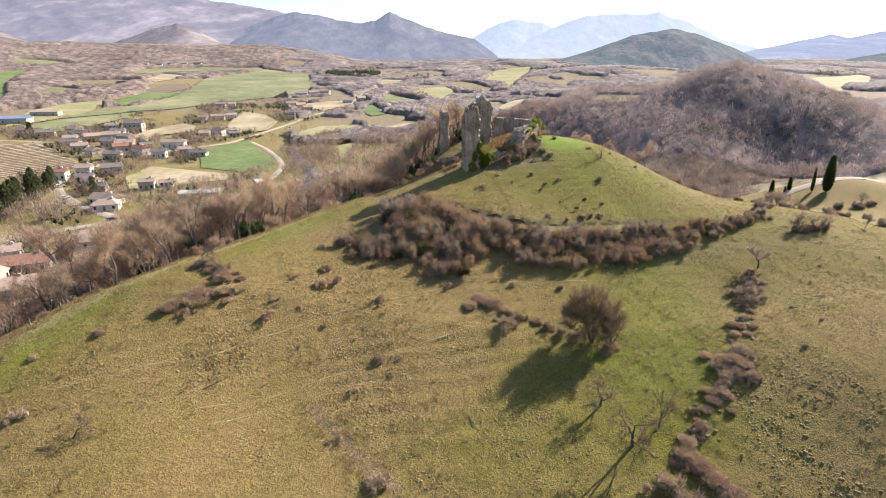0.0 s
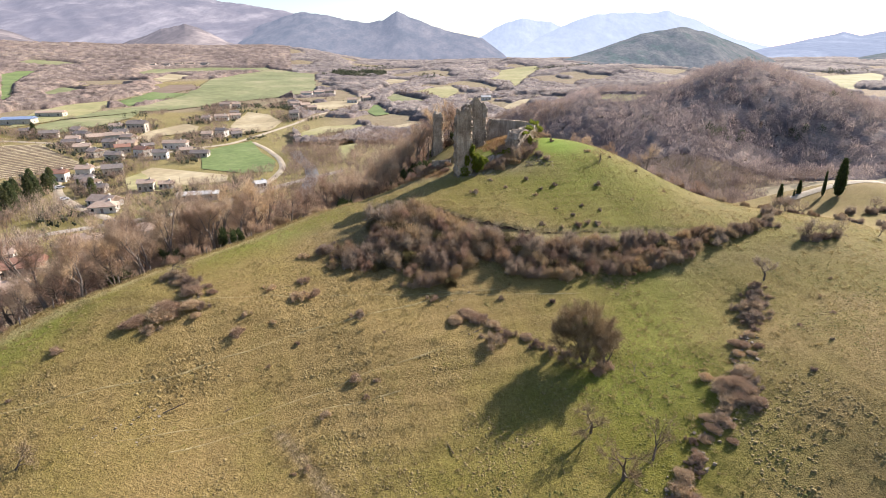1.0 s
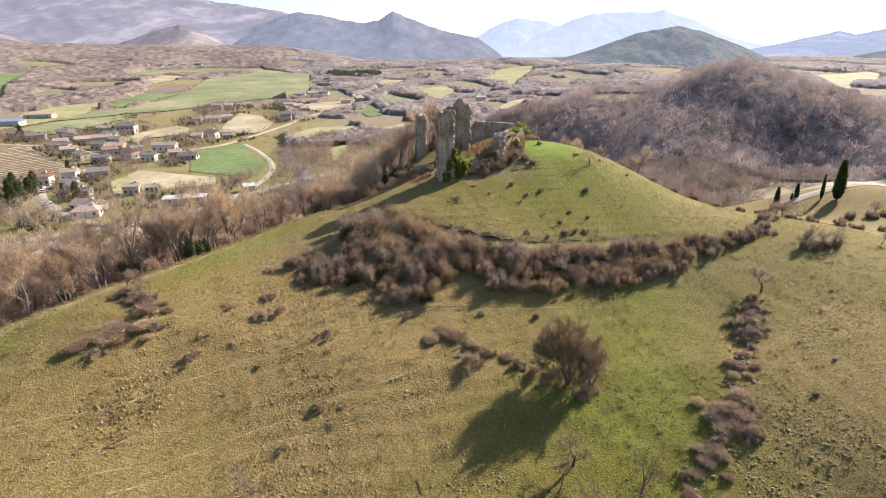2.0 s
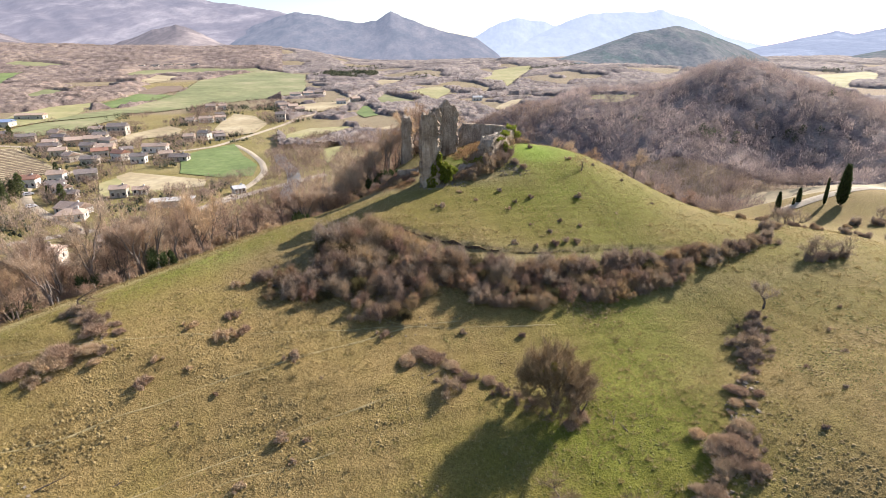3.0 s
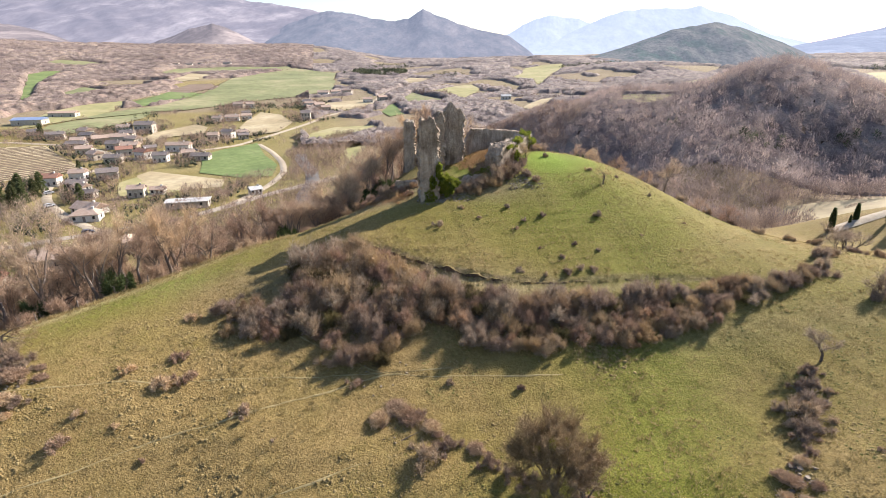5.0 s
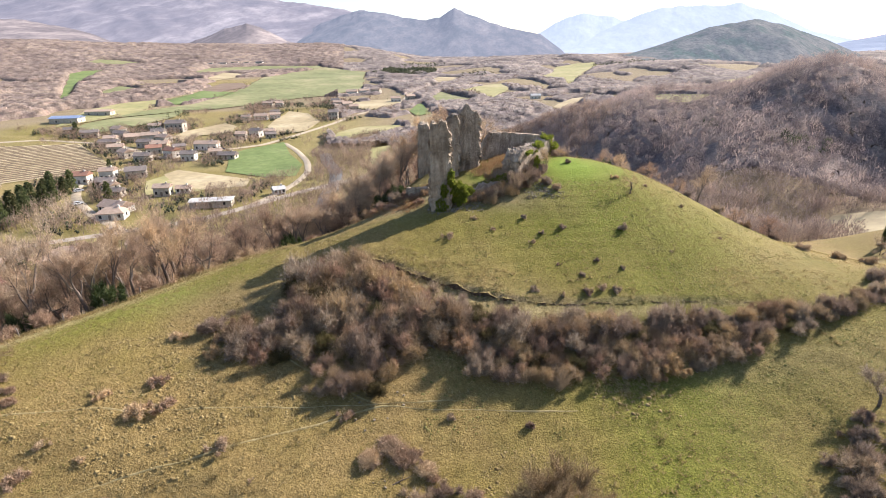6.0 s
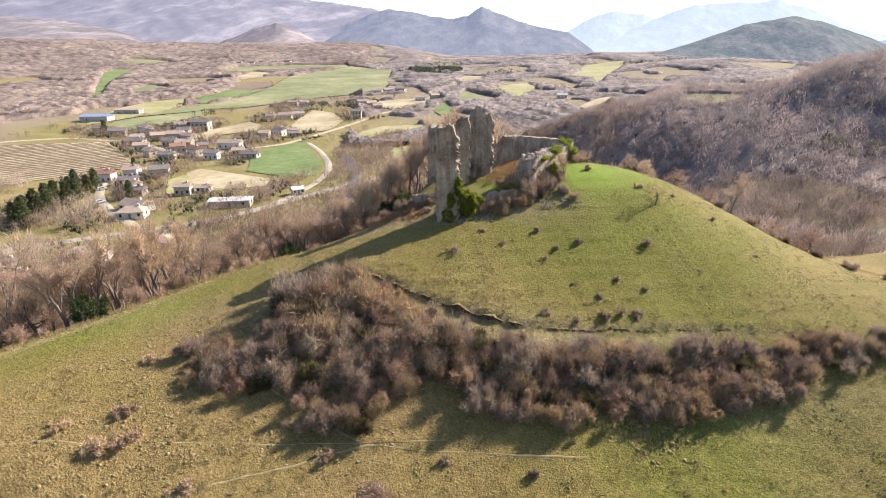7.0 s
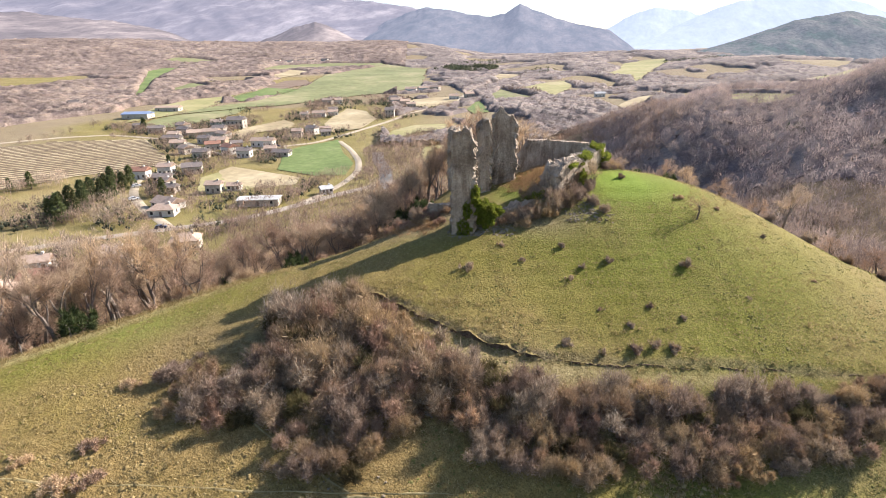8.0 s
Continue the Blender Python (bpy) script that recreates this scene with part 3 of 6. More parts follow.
def shrub(seed, wide, tall, twigs=1500, mat=None, width=0.035, name="shrub", label="", leafy=0.0):
    """A many-stemmed bush: several rounded heads of twigs that radiate from their stems, dense inside and ragged outside."""
    rng = np.random.default_rng(seed)
    heads = 11
    lobes = rng.normal(0, 0.34, (heads, 3)) * (wide, wide, 0) * 0.66
    lobes[:, 2] = tall * rng.uniform(0.12, 0.42, heads)
    size = np.stack([np.full(heads, wide * 0.25), np.full(heads, wide * 0.25), np.full(heads, tall * 0.50)], -1) * rng.uniform(0.45, 1.2, (heads, 1))
    which = rng.integers(0, heads, twigs)
    ball = rng.normal(size=(twigs, 3)) + (0, 0, 0.3)
    ball /= np.linalg.norm(ball, axis=1, keepdims=True)
    ragged = 0.84 + 0.22 * np.sin(ball[:, 0] * 7 + which * 2.3) * np.cos(ball[:, 1] * 8 + which) + rng.normal(0, 0.12, twigs)
    depth = rng.uniform(0.02, 1.0, twigs) ** 0.45 * np.where(rng.random(twigs) < 0.14, rng.uniform(1.0, 1.35, twigs), 1.0)
    start = lobes[which] + ball * size[which] * (depth * ragged)[:, None]
    start[:, 2] = np.where(start[:, 2] < 0.02, rng.uniform(0.02, 0.2, twigs) * tall, start[:, 2])
    way = ball * 0.8 + rng.normal(0, 0.38, (twigs, 3)) + np.array((0, 0, 0.35))
    way = way / np.linalg.norm(way, axis=1, keepdims=True) * (0.30 * tall ** 0.5 * rng.uniform(0.5, 1.5, (twigs, 1)))
    start = start - way * 0.6
    top = new(name)
    limbs = []
    for k in range(int(14 + 5 * wide)):
        reach = start[k]
        bend = np.array((reach[0] * 0.55, reach[1] * 0.55, abs(reach[2]) * 0.65)) + rng.normal(0, 0.08, 3) * wide * 0.3
        thick = 0.011 * wide ** 0.7
        limbs.append(((reach[0] * 0.25, reach[1] * 0.25, -0.2), bend, thick * 1.5, thick))
        limbs.append((bend, reach, thick, thick * 0.4))
    verts, faces = limb_mesh(limbs)
    mesh_object("stem", verts, faces, PALE_BARK, top)
    broad = np.where(depth < 0.7, 2.4, 1.0)
    verts, faces = blade_mesh(start, way, width * broad * rng.uniform(0.6, 1.4, twigs) * (1 + leafy * 3), rng)
    mesh_object("crown", verts, faces, mat or TWIG, top)
    return tagged(top, label or "leafless brown scrub bush", "shrub")


def put(ob, x, y, turn=0.0, size=1.0, sink=0.05, tall=1.0):
    """Move a new thing to its place on the ground."""
    ob.matrix_basis = pose(x, y, ground_at(x, y) - sink, 0, 0, turn) @ Matrix.Diagonal((size, size, size * tall, 1))
    return ob


def repeat(ob, x, y, turn=0.0, size=1.0, sink=0.05, tall=1.0):
    made = copy_thing(ob, pose(x, y, ground_at(x, y) - sink, 0, 0, turn))
    made.scale = (size, size, size * tall)
    return made


def raw_mesh(name, verts, faces, mat, tone=None):
    """A mesh from arrays of triangles or quads, with a tone from 0 to 1 at each corner."""
    mesh = bpy.data.meshes.new(name)
    mesh.vertices.add(len(verts))
    mesh.vertices.foreach_set("co", verts.ravel())
    mesh.loops.add(faces.size)
    mesh.loops.foreach_set("vertex_index", faces.ravel().astype(np.int32))
    mesh.polygons.add(len(faces))
    mesh.polygons.foreach_set("loop_start", np.arange(0, faces.size, faces.shape[1], dtype=np.int32))
    mesh.update(calc_edges=True)
    if tone is not None:
        mesh.attributes.new("tone", "FLOAT", "POINT").data.foreach_set("value", tone.astype(np.float32))
    mesh.materials.append(mat)
    return new(name, mesh)


def woods(name, xs, ys, low, high, blades, mat, label, seed=3, width=0.22, body=0.0, fuzz=1.0, stem=0.03):
    """A far wood: at each place a rounded crown of fine twig sprays over a stem, each tree with a tone of its own."""
    rng = np.random.default_rng(seed)
    n = len(xs)
    tall = rng.uniform(low, high, n)
    own = rng.uniform(0, 1, n)
    root = np.stack([xs, ys, height(xs, ys)], -1)
    ball = rng.normal(size=(n, blades, 3))
    ball /= np.linalg.norm(ball, axis=2, keepdims=True)
    ball *= rng.uniform(0.1, 1.0, (n, blades, 1)) ** 0.4
    girth = rng.uniform(0.27, 0.40, (n, 1, 1))
    start = root[:, None, :] + ball * tall[:, None, None] * np.concatenate([girth, girth, np.full((n, 1, 1), 0.36)], 2) + np.array((0, 0, 0.54)) * tall[:, None, None]
    way = (ball * 0.5 + np.array((0, 0, 0.5)) + rng.normal(0, 0.28, ball.shape)) * tall[:, None, None] * 0.19 * fuzz
    start = start - way * 0.5
    verts, faces = blade_mesh(start.reshape(-1, 3), way.reshape(-1, 3), (width * rng.uniform(0.6, 1.4, n * blades) * np.repeat(tall, blades) / 6.0), rng)
    tone = np.repeat(own, blades * 3)
    trunk_a = root + rng.normal(0, 0.05, (n, 3)) - (0, 0, 0.3)
    tv, tf = blade_mesh(trunk_a, np.stack([rng.normal(0, 0.3, n), rng.normal(0, 0.3, n), tall * 0.8], -1), tall * stem, rng)
    faces = np.concatenate([faces, tf + len(verts)])
    verts, tone = np.concatenate([verts, tv]), np.concatenate([tone, np.repeat(own, 3)])
    if body:
        # the dense heart of each crown, an uneven lump inside the sprays
        lump = np.array([(1, 0, 0), (0.3, 0.95, 0), (-0.8, 0.6, 0), (-0.8, -0.6, 0), (0.3, -0.95, 0), (0, 0, 0.9), (0, 0, -1.2)])
        tris = np.array([(i, (i + 1) % 5, 5) for i in range(5)] + [((i + 1) % 5, i, 6) for i in range(5)])
        heart = (lump[None] + rng.normal(0, 0.22, (n, 7, 3))) * tall[:, None, None] * (0.40 * body, 0.40 * body, 0.42 * body) + root[:, None, :] + np.array((0, 0, 0.42)) * tall[:, None, None]
        faces = np.concatenate([faces, (tris[None] + 7 * np.arange(n)[:, None, None]).reshape(-1, 3) + len(verts)])
        verts, tone = np.concatenate([verts, heart.reshape(-1, 3)]), np.concatenate([tone, np.repeat(own * 0.7, 7)])
    return tagged(raw_mesh(name, verts, faces, mat, tone), label, "woodland", kind="stuff")


def crowns(x, y, size, seed):
    """Rounded crowns packed over the plan: height from 0 to 1, and each crown's own tone."""
    ci, cj = np.floor(x / size).astype(int), np.floor(y / size).astype(int)
    best, tone = np.full(np.shape(x), 9.0), np.zeros(np.shape(x))
    for di in (-1, 0, 1):
        for dj in (-1, 0, 1):
            i, j = ci + di, cj + dj
            h = np.sin(i * 127.1 + j * 311.7 + seed) * 43758.5453
            h1 = h - np.floor(h)
            h = np.sin(i * 269.5 + j * 183.3 + seed) * 28001.83
            h2 = h - np.floor(h)
            away = np.hypot(x - (i + 0.15 + 0.7 * h1) * size, y - (j + 0.15 + 0.7 * h2) * size) / size * (0.8 + 0.5 * h1)
            tone = np.where(away < best, (h1 * 7.3 + h2 * 3.1) % 1.0, tone)
            best = np.minimum(best, away)
    return np.clip(1 - (best / 0.85) ** 2, 0, 1), tone


def canopy(name, bearings, reach, wooded, tall, size, mat, label, seed, uneven=0.07):
    """The roof of a distant wood: crown beside crown, uneven and open at the edges."""
    g = np.random.default_rng(seed)
    az, r = np.meshgrid(np.radians(bearings), reach)
    x, y = r * np.sin(az), r * np.cos(az)
    x, y = x + g.normal(0, 0.5, x.shape), y + g.normal(0, 0.8, x.shape)
    dome, tone = crowns(x, y, size, seed)
    grown = wooded(x, y)
    edge = grown.astype(float)
    for k in range(3):
        edge[1:-1, 1:-1] = (edge[1:-1, 1:-1] * 2 + edge[:-2, 1:-1] + edge[2:, 1:-1] + edge[1:-1, :-2] + edge[1:-1, 2:]) / 6
    grown &= edge > 0.42
    bulk = 0.75 + 0.5 * wave(x, y, 31.0, seed) * 0.6
    z = height(x, y) + np.where(grown, tall * edge * bulk * (0.45 + 0.55 * dome ** 0.8) * (0.75 + 0.5 * tone) + g.normal(0, uneven * tall, x.shape), -1.2)
    m, n = x.shape
    verts = np.stack([x, y, z], -1).reshape(-1, 3)
    idx = np.arange(m * n).reshape(m, n)
    faces = np.stack([idx[:-1, :-1], idx[:-1, 1:], idx[1:, 1:], idx[1:, :-1]], -1).reshape(-1, 4)
    alive = grown.ravel()[faces].any(axis=1)
    used = np.unique(faces[alive])
    renumber = np.zeros(m * n, int)
    renumber[used] = np.arange(len(used))
    ob = raw_mesh(name, verts[used], renumber[faces[alive]], mat, tone.ravel()[used])
    ob.data.shade_smooth()
    return tagged(ob, label, "woodland", kind="stuff")


def scatter(seed, count, x0, x1, y0, y1, inside):
    rng = np.random.default_rng(seed)
    xs, ys = rng.uniform(x0, x1, count), rng.uniform(y0, y1, count)
    keep = inside(xs, ys)
    return xs[keep], ys[keep]


def wood_material(name, colours, scale=0.03, thin=0.3, rough_bark=0.0, grain=0.5):
    m, tree, shader = material(name, 0.95)
    own = tree.nodes.new("ShaderNodeAttribute")
    own.attribute_name = "tone"
    each = ramp(tree, own.outputs["Fac"], [(0.0, (0.58, 0.56, 0.58)), (0.3, (0.80, 0.76, 0.76)), (0.6, (1.0, 0.98, 0.94)), (0.82, (1.10, 1.06, 0.96)), (1.0, (1.25, 1.14, 1.06))])
    broad = ramp(tree, spot(tree, scale, 5, 0.65), [(0.36, colours[0]), (0.5, colours[1]), (0.64, colours[2])])
    colour = blend(tree, 1.0, broad, each, "MULTIPLY")
    if rough_bark:
        mottle = ramp(tree, spot(tree, grain, 6, 0.8), [(0.34, (0.55, 0.55, 0.57)), (0.66, (1.32, 1.3, 1.26))])
        colour = blend(tree, 1.0, colour, mottle, "MULTIPLY")
        relief(tree, shader, spot(tree, grain * 0.8, 6, 0.8), rough_bark, 1.6 / grain)
    else:
        geometry = tree.nodes.new("ShaderNodeNewGeometry")
        fine = ramp(tree, geometry.outputs["Random Per Island"], [(0.0, (0.76, 0.76, 0.76)), (1.0, (1.18, 1.17, 1.15))])
        colour = blend(tree, 1.0, colour, fine, "MULTIPLY")
    tree.links.new(colour, shader.inputs["Base Color"])
    see_through(tree, shader, colour, thin)
    return m


WOOD_HILL = wood_material("hill_wood", ((0.29, 0.243, 0.23), (0.38, 0.318, 0.298), (0.48, 0.40, 0.368)), 0.03, 0.45)
HILL_ROOF = wood_material("hill_wood_roof", ((0.25, 0.212, 0.202), (0.335, 0.285, 0.268), (0.43, 0.362, 0.335)), 0.03, 0.3, 0.12, 1.2)
WOOD_NEAR = wood_material("ravine_wood", ((0.215, 0.172, 0.152), (0.305, 0.248, 0.218), (0.42, 0.345, 0.30)))
WOOD_VALE = wood_material("valley_wood", ((0.24, 0.178, 0.142), (0.33, 0.25, 0.20), (0.44, 0.345, 0.275)))
WOOD_PALE = wood_material("pale_riverside_wood", ((0.34, 0.27, 0.205), (0.45, 0.365, 0.285), (0.57, 0.47, 0.37)))
WOOD_PLAIN = wood_material("plateau_wood", ((0.20, 0.158, 0.138), (0.265, 0.212, 0.184), (0.345, 0.28, 0.235)), 0.012, 0.15, 0.7, 0.7)
# brown wood greyed: the distance haze is mixed into its base colours
WOOD_HAZED = wood_material("hazed_valley_wood", ((0.195, 0.168, 0.158), (0.265, 0.230, 0.215), (0.345, 0.30, 0.275)), 0.012, 0.15, 0.7, 0.7)
PINE = wood_material("pine_wood", ((0.055, 0.07, 0.045), (0.09, 0.105, 0.065), (0.14, 0.15, 0.095)), 0.05)


# ---- valley: fields, lanes, river ----
FIELD_GREEN = plain("young_wheat", [(0.125, 0.165, 0.055), (0.165, 0.215, 0.07), (0.21, 0.25, 0.095)], 0.03)
FIELD_SOFT = plain("soft_green_pasture", [(0.17, 0.185, 0.08), (0.235, 0.24, 0.11), (0.33, 0.30, 0.16)], 0.014)
FIELD_PALE = plain("pale_meadow", [(0.27, 0.26, 0.11), (0.34, 0.31, 0.14), (0.40, 0.35, 0.19)], 0.02)
FIELD_TAN = plain("dry_meadow", [(0.32, 0.255, 0.145), (0.41, 0.335, 0.195), (0.49, 0.41, 0.26)], 0.03)
FIELD_BROWN = plain("ploughed_soil", [(0.19, 0.135, 0.095), (0.25, 0.185, 0.135)], 0.05)
GRAVEL = plain("gravel_lane", [(0.38, 0.315, 0.225), (0.52, 0.44, 0.32)], 0.6)
ASPHALT = plain("worn_asphalt", [(0.32, 0.275, 0.22), (0.43, 0.375, 0.305)], 0.6)
WATER, water_tree, water_shader = material("river_water", 0.35)
water_shader.inputs["Base Color"].default_value = (0.16, 0.155, 0.14, 1)
relief(water_tree, water_shader, spot(water_tree, 0.8), 0.15, 0.2)


def drape(name, corners, mat, label, category, lift=0.3, cell=9.0):
    """A patch laid over the ground inside the corners (plan)."""
    bm = bmesh.new()
    ring = [bm.verts.new((x, y, 0)) for x, y in corners]
    bm.faces.new(ring)
    bmesh.ops.triangulate(bm, faces=bm.faces[:])
    for k in range(7):
        long = [e for e in bm.edges if e.calc_length() > cell * (1 + np.hypot(*e.verts[0].co.xy) / 300)]
        if not long:
            break
        bmesh.ops.subdivide_edges(bm, edges=long, cuts=1)
        bmesh.ops.triangulate(bm, faces=[f for f in bm.faces if len(f.verts) > 3])
    at = np.array([v.co.xy for v in bm.verts])
    sway = 0.006 * np.hypot(at[:, 0], at[:, 1])
    at = at + np.stack([wave(at[:, 0], at[:, 1], 17, 1.0), wave(at[:, 0], at[:, 1], 17, 4.0)], -1) * sway[:, None]
    for v, (px, py), z in zip(bm.verts, at, height(at[:, 0], at[:, 1])):
        v.co = (px, py, z + lift)
    bm.normal_update()
    if sum(f.normal.z for f in bm.faces) < 0:
        bmesh.ops.reverse_faces(bm, faces=bm.faces[:])
    mesh = bpy.data.meshes.new(name)
    bm.to_mesh(mesh)
    bm.free()
    mesh.materials.append(mat)
    mesh.shade_smooth()
    return tagged(new(name, mesh), label, category, kind="structure")


def smooth_line(points, step):
    pts = np.array(points, float)
    gap = np.concatenate([[0], np.cumsum(np.linalg.norm(np.diff(pts, axis=0), axis=1))])
    at = np.linspace(0, gap[-1], max(3, int(gap[-1] / step)))
    line = np.stack([np.interp(at, gap, pts[:, 0]), np.interp(at, gap, pts[:, 1])], -1)
    for k in range(4):
        line[1:-1] = (line[:-2] + 2 * line[1:-1] + line[2:]) / 4
    return line


def lane(name, points, wide, mat, label, category="road", lift=0.45, step=4.0):
    line = smooth_line(points, step)
    way = np.gradient(line, axis=0)
    way /= np.linalg.norm(way, axis=1, keepdims=True)
    side = np.stack([-way[:, 1], way[:, 0]], -1) * wide / 2
    rows = [line + side * s for s in (-1, -0.33, 0.33, 1)]
    verts = []
    for k in range(len(line)):
        for s, r in enumerate(rows):
            verts.append((r[k, 0], r[k, 1], ground_at(*r[k]) + lift - (0.35 if s in (0, 3) else 0)))
    faces = [(4 * k + s, 4 * k + s + 1, 4 * k + s + 5, 4 * k + s + 4) for k in range(len(line) - 1) for s in range(3)]
    return tagged(mesh_object(name, verts, faces, mat, shade=True), label, category, kind="structure")


FIELDS = [
    (FIELD_GREEN, "bright green field at the edge of the woods", [(-711, 879), (-720, 925), (-701, 948), (-656, 853), (-597, 758), (-480, 604), (-447, 547)]),
    (FIELD_SOFT, "soft green upland meadow", [(-784, 1013), (-794, 1059), (-740, 1068), (-699, 1061), (-714, 1000), (-748, 1001)]),
    (FIELD_SOFT, "green clearing inside the wood", [(-478, 649), (-505, 721), (-452, 691), (-442, 643), (-446, 613)]),
    (FIELD_SOFT, "wide soft green pasture over the rise", [(-329, 467), (-309, 504), (-298, 530), (-274, 545), (-251, 594), (-234, 644), (-206, 674), (-183, 742), (-266, 1082), (-361, 1137), (-398, 1047), (-398, 926), (-339, 744), (-320, 638), (-318, 567), (-330, 522)]),
    (FIELD_GREEN, "long strip of fresh green pasture", [(-331, 564), (-323, 632), (-325, 690), (-374, 694), (-355, 581)]),
    (FIELD_PALE, "pale grass strip below the pasture", [(-338, 414), (-329, 463), (-330, 517), (-357, 581), (-377, 700), (-368, 608), (-388, 558), (-384, 507), (-374, 487)]),
    (FIELD_SOFT, "green meadow behind the village", [(-310, 395), (-288, 408), (-285, 431), (-285, 488), (-296, 525), (-307, 501), (-326, 461), (-329, 433)]),
    (FIELD_BROWN, "brown ploughed field", [(-384, 704), (-397, 788), (-372, 805), (-341, 747), (-348, 683)]),
    (FIELD_TAN, "bleached field by the far farm", [(-483, 900), (-507, 1000), (-459, 996), (-440, 884), (-434, 832)]),
    (FIELD_SOFT, "green strip under the far houses", [(-560, 975), (-561, 1050), (-487, 1114), (-380, 1154), (-356, 1113), (-449, 1072), (-514, 1015), (-521, 954)]),
    (FIELD_TAN, "dry grass above the village", [(-229, 394), (-232, 424), (-221, 461), (-205, 447), (-195, 418), (-212, 402), (-206, 375)]),
    (FIELD_TAN, "dry meadow below the pine grove", [(-180, 448), (-201, 539), (-174, 522), (-147, 480), (-144, 430), (-159, 411)]),
    (FIELD_GREEN, "bright green field of young wheat", [(-159, 343), (-155, 363), (-142, 390), (-121, 347), (-104, 323), (-98, 299), (-112, 294), (-139, 301)]),
    (FIELD_TAN, "mown straw coloured meadow", [(-168, 292), (-167, 302), (-142, 295), (-119, 289), (-114, 275), (-130, 266), (-152, 273)]),
    (FIELD_PALE, "pale green meadow by the village", [(-168, 278), (-166, 289), (-130, 266), (-137, 253), (-152, 254)]),
    (FIELD_TAN, "dry field by the road", [(-110, 877), (-108, 919), (-68, 895), (-79, 844), (-91, 813)]),
    (FIELD_PALE, "pale valley field", [(-60, 727), (-34, 779), (-4, 812), (8, 739), (-1, 682), (-10, 632), (-22, 674), (-50, 702)]),
    (FIELD_GREEN, "small green field", [(-84, 546), (-87, 595), (-81, 602), (-60, 528), (-72, 515)]),
    (FIELD_PALE, "meadow among riverside trees", [(-112, 393), (-113, 425), (-104, 450), (-75, 462), (-74, 437), (-94, 422), (-102, 396)]),
    (FIELD_PALE, "small clearing", [(-76, 368), (-64, 384), (-63, 349), (-63, 325)]),
    (FIELD_PALE, "pale hillside field", [(48, 898), (69, 955), (88, 1080), (125, 1122), (163, 1134), (136, 1000), (112, 919), (81, 769), (86, 866)]),
    (FIELD_TAN, "pale eroded slope", [(50, 560), (72, 619), (90, 631), (74, 585), (57, 543)]),
    (FIELD_SOFT, "valley meadow by the river", [(-79, 662), (-76, 715), (-51, 672), (-27, 632), (-44, 613), (-68, 613)]),
    (FIELD_TAN, "bare terraces on the valley side", [(-156, 604), (-137, 634), (-110, 645), (-106, 586), (-125, 552), (-142, 542)]),
    (FIELD_TAN, "bleached strip by the river", [(-52, 452), (-33, 474), (-30, 462), (-44, 443)]),
    (FIELD_PALE, "pale field on the ridge", [(73, 297), (91, 292), (98, 281), (90, 275), (81, 274), (74, 281)]),
    (FIELD_PALE, "narrow sloping field on the far hill", [(272, 810), (326, 860), (371, 915), (411, 961), (336, 846), (283, 793)]),
    (FIELD_PALE, "pale ridge strip", [(136, 668), (168, 726), (206, 767), (201, 735), (148, 628)]),
    (FIELD_PALE, "pale pasture beyond the wooded hill", [(556, 895), (610, 918), (684, 953), (673, 916), (592, 804), (559, 805), (478, 696), (486, 734), (536, 831)]),
    (FIELD_TAN, "bleached terrace field", [(94, 138), (88, 146), (86, 156), (88, 166), (95, 172), (104, 171), (113, 166), (128, 172), (143, 178), (190, 185), (200, 150), (150, 140), (120, 132), (104, 132)]),
]
for mat, label, corners in FIELDS:
    drape("field", corners, mat, label, "field", 0.3 if max(c[1] for c in corners) < 420 else 0.7)

LANES = [
    ([(-250, 366), (-193, 329), (-174, 355), (-152, 376), (-145, 406), (-133, 472), (-129, 522), (-106, 582), (-110, 712), (-95, 800)], 4.5, GRAVEL, "pale country road through the village"),
    ([(-138, 382), (-122, 361), (-104, 331), (-94, 306), (-92, 281), (-94, 261), (-98, 243)], 3.6, GRAVEL, "gravel lane round the green field"),
    ([(-190, 148), (-170, 173), (-152, 190), (-135, 203), (-114, 219), (-104, 232), (-98, 243), (-84, 268), (-60, 300)], 5.0, ASPHALT, "grey country road at the foot of the slope"),
    ([(-198, 305), (-200, 284), (-199, 269), (-180, 244), (-156, 224), (-138, 213), (-130, 207)], 4.0, GRAVEL, "village lane"),
    ([(-352, 322), (-335, 349), (-308, 370), (-245, 366)], 4.0, GRAVEL, "farm track beside the vineyard"),
    ([(74, 121), (84, 124), (100, 128), (125, 138), (160, 150), (210, 160)], 2.6, GRAVEL, "pale track past the cypresses"),
]
for points, wide, mat, label in LANES:
    lane("road", points, wide, mat, label)
river_line = [(-60, 230), (-70, 262), (-72, 285), (-80, 310), (-92, 330), (-100, 352)]
lane("water", river_line, 7.0, WATER, "narrow grey river between bare trees", "river", 0.5)

# vineyard: bare rows on pale soil
VINE = [(-345, 300), (-323, 338), (-274, 361), (-226, 323), (-206, 304), (-215, 290), (-236, 265), (-250, 228)]
drape("field", VINE, FIELD_TAN, "vineyard soil with bare rows", "field", 0.3)


def inside(corners, x, y):
    """Whether places lie in the polygon of corners."""
    hit = np.zeros(np.shape(x), bool)
    for (ax, ay), (bx, by) in zip(corners, corners[1:] + corners[:1]):
        cross = (ay > y) != (by > y)
        hit ^= cross & (x < (bx - ax) * (y - ay) / (by - ay + 1e-9) + ax)
    return hit


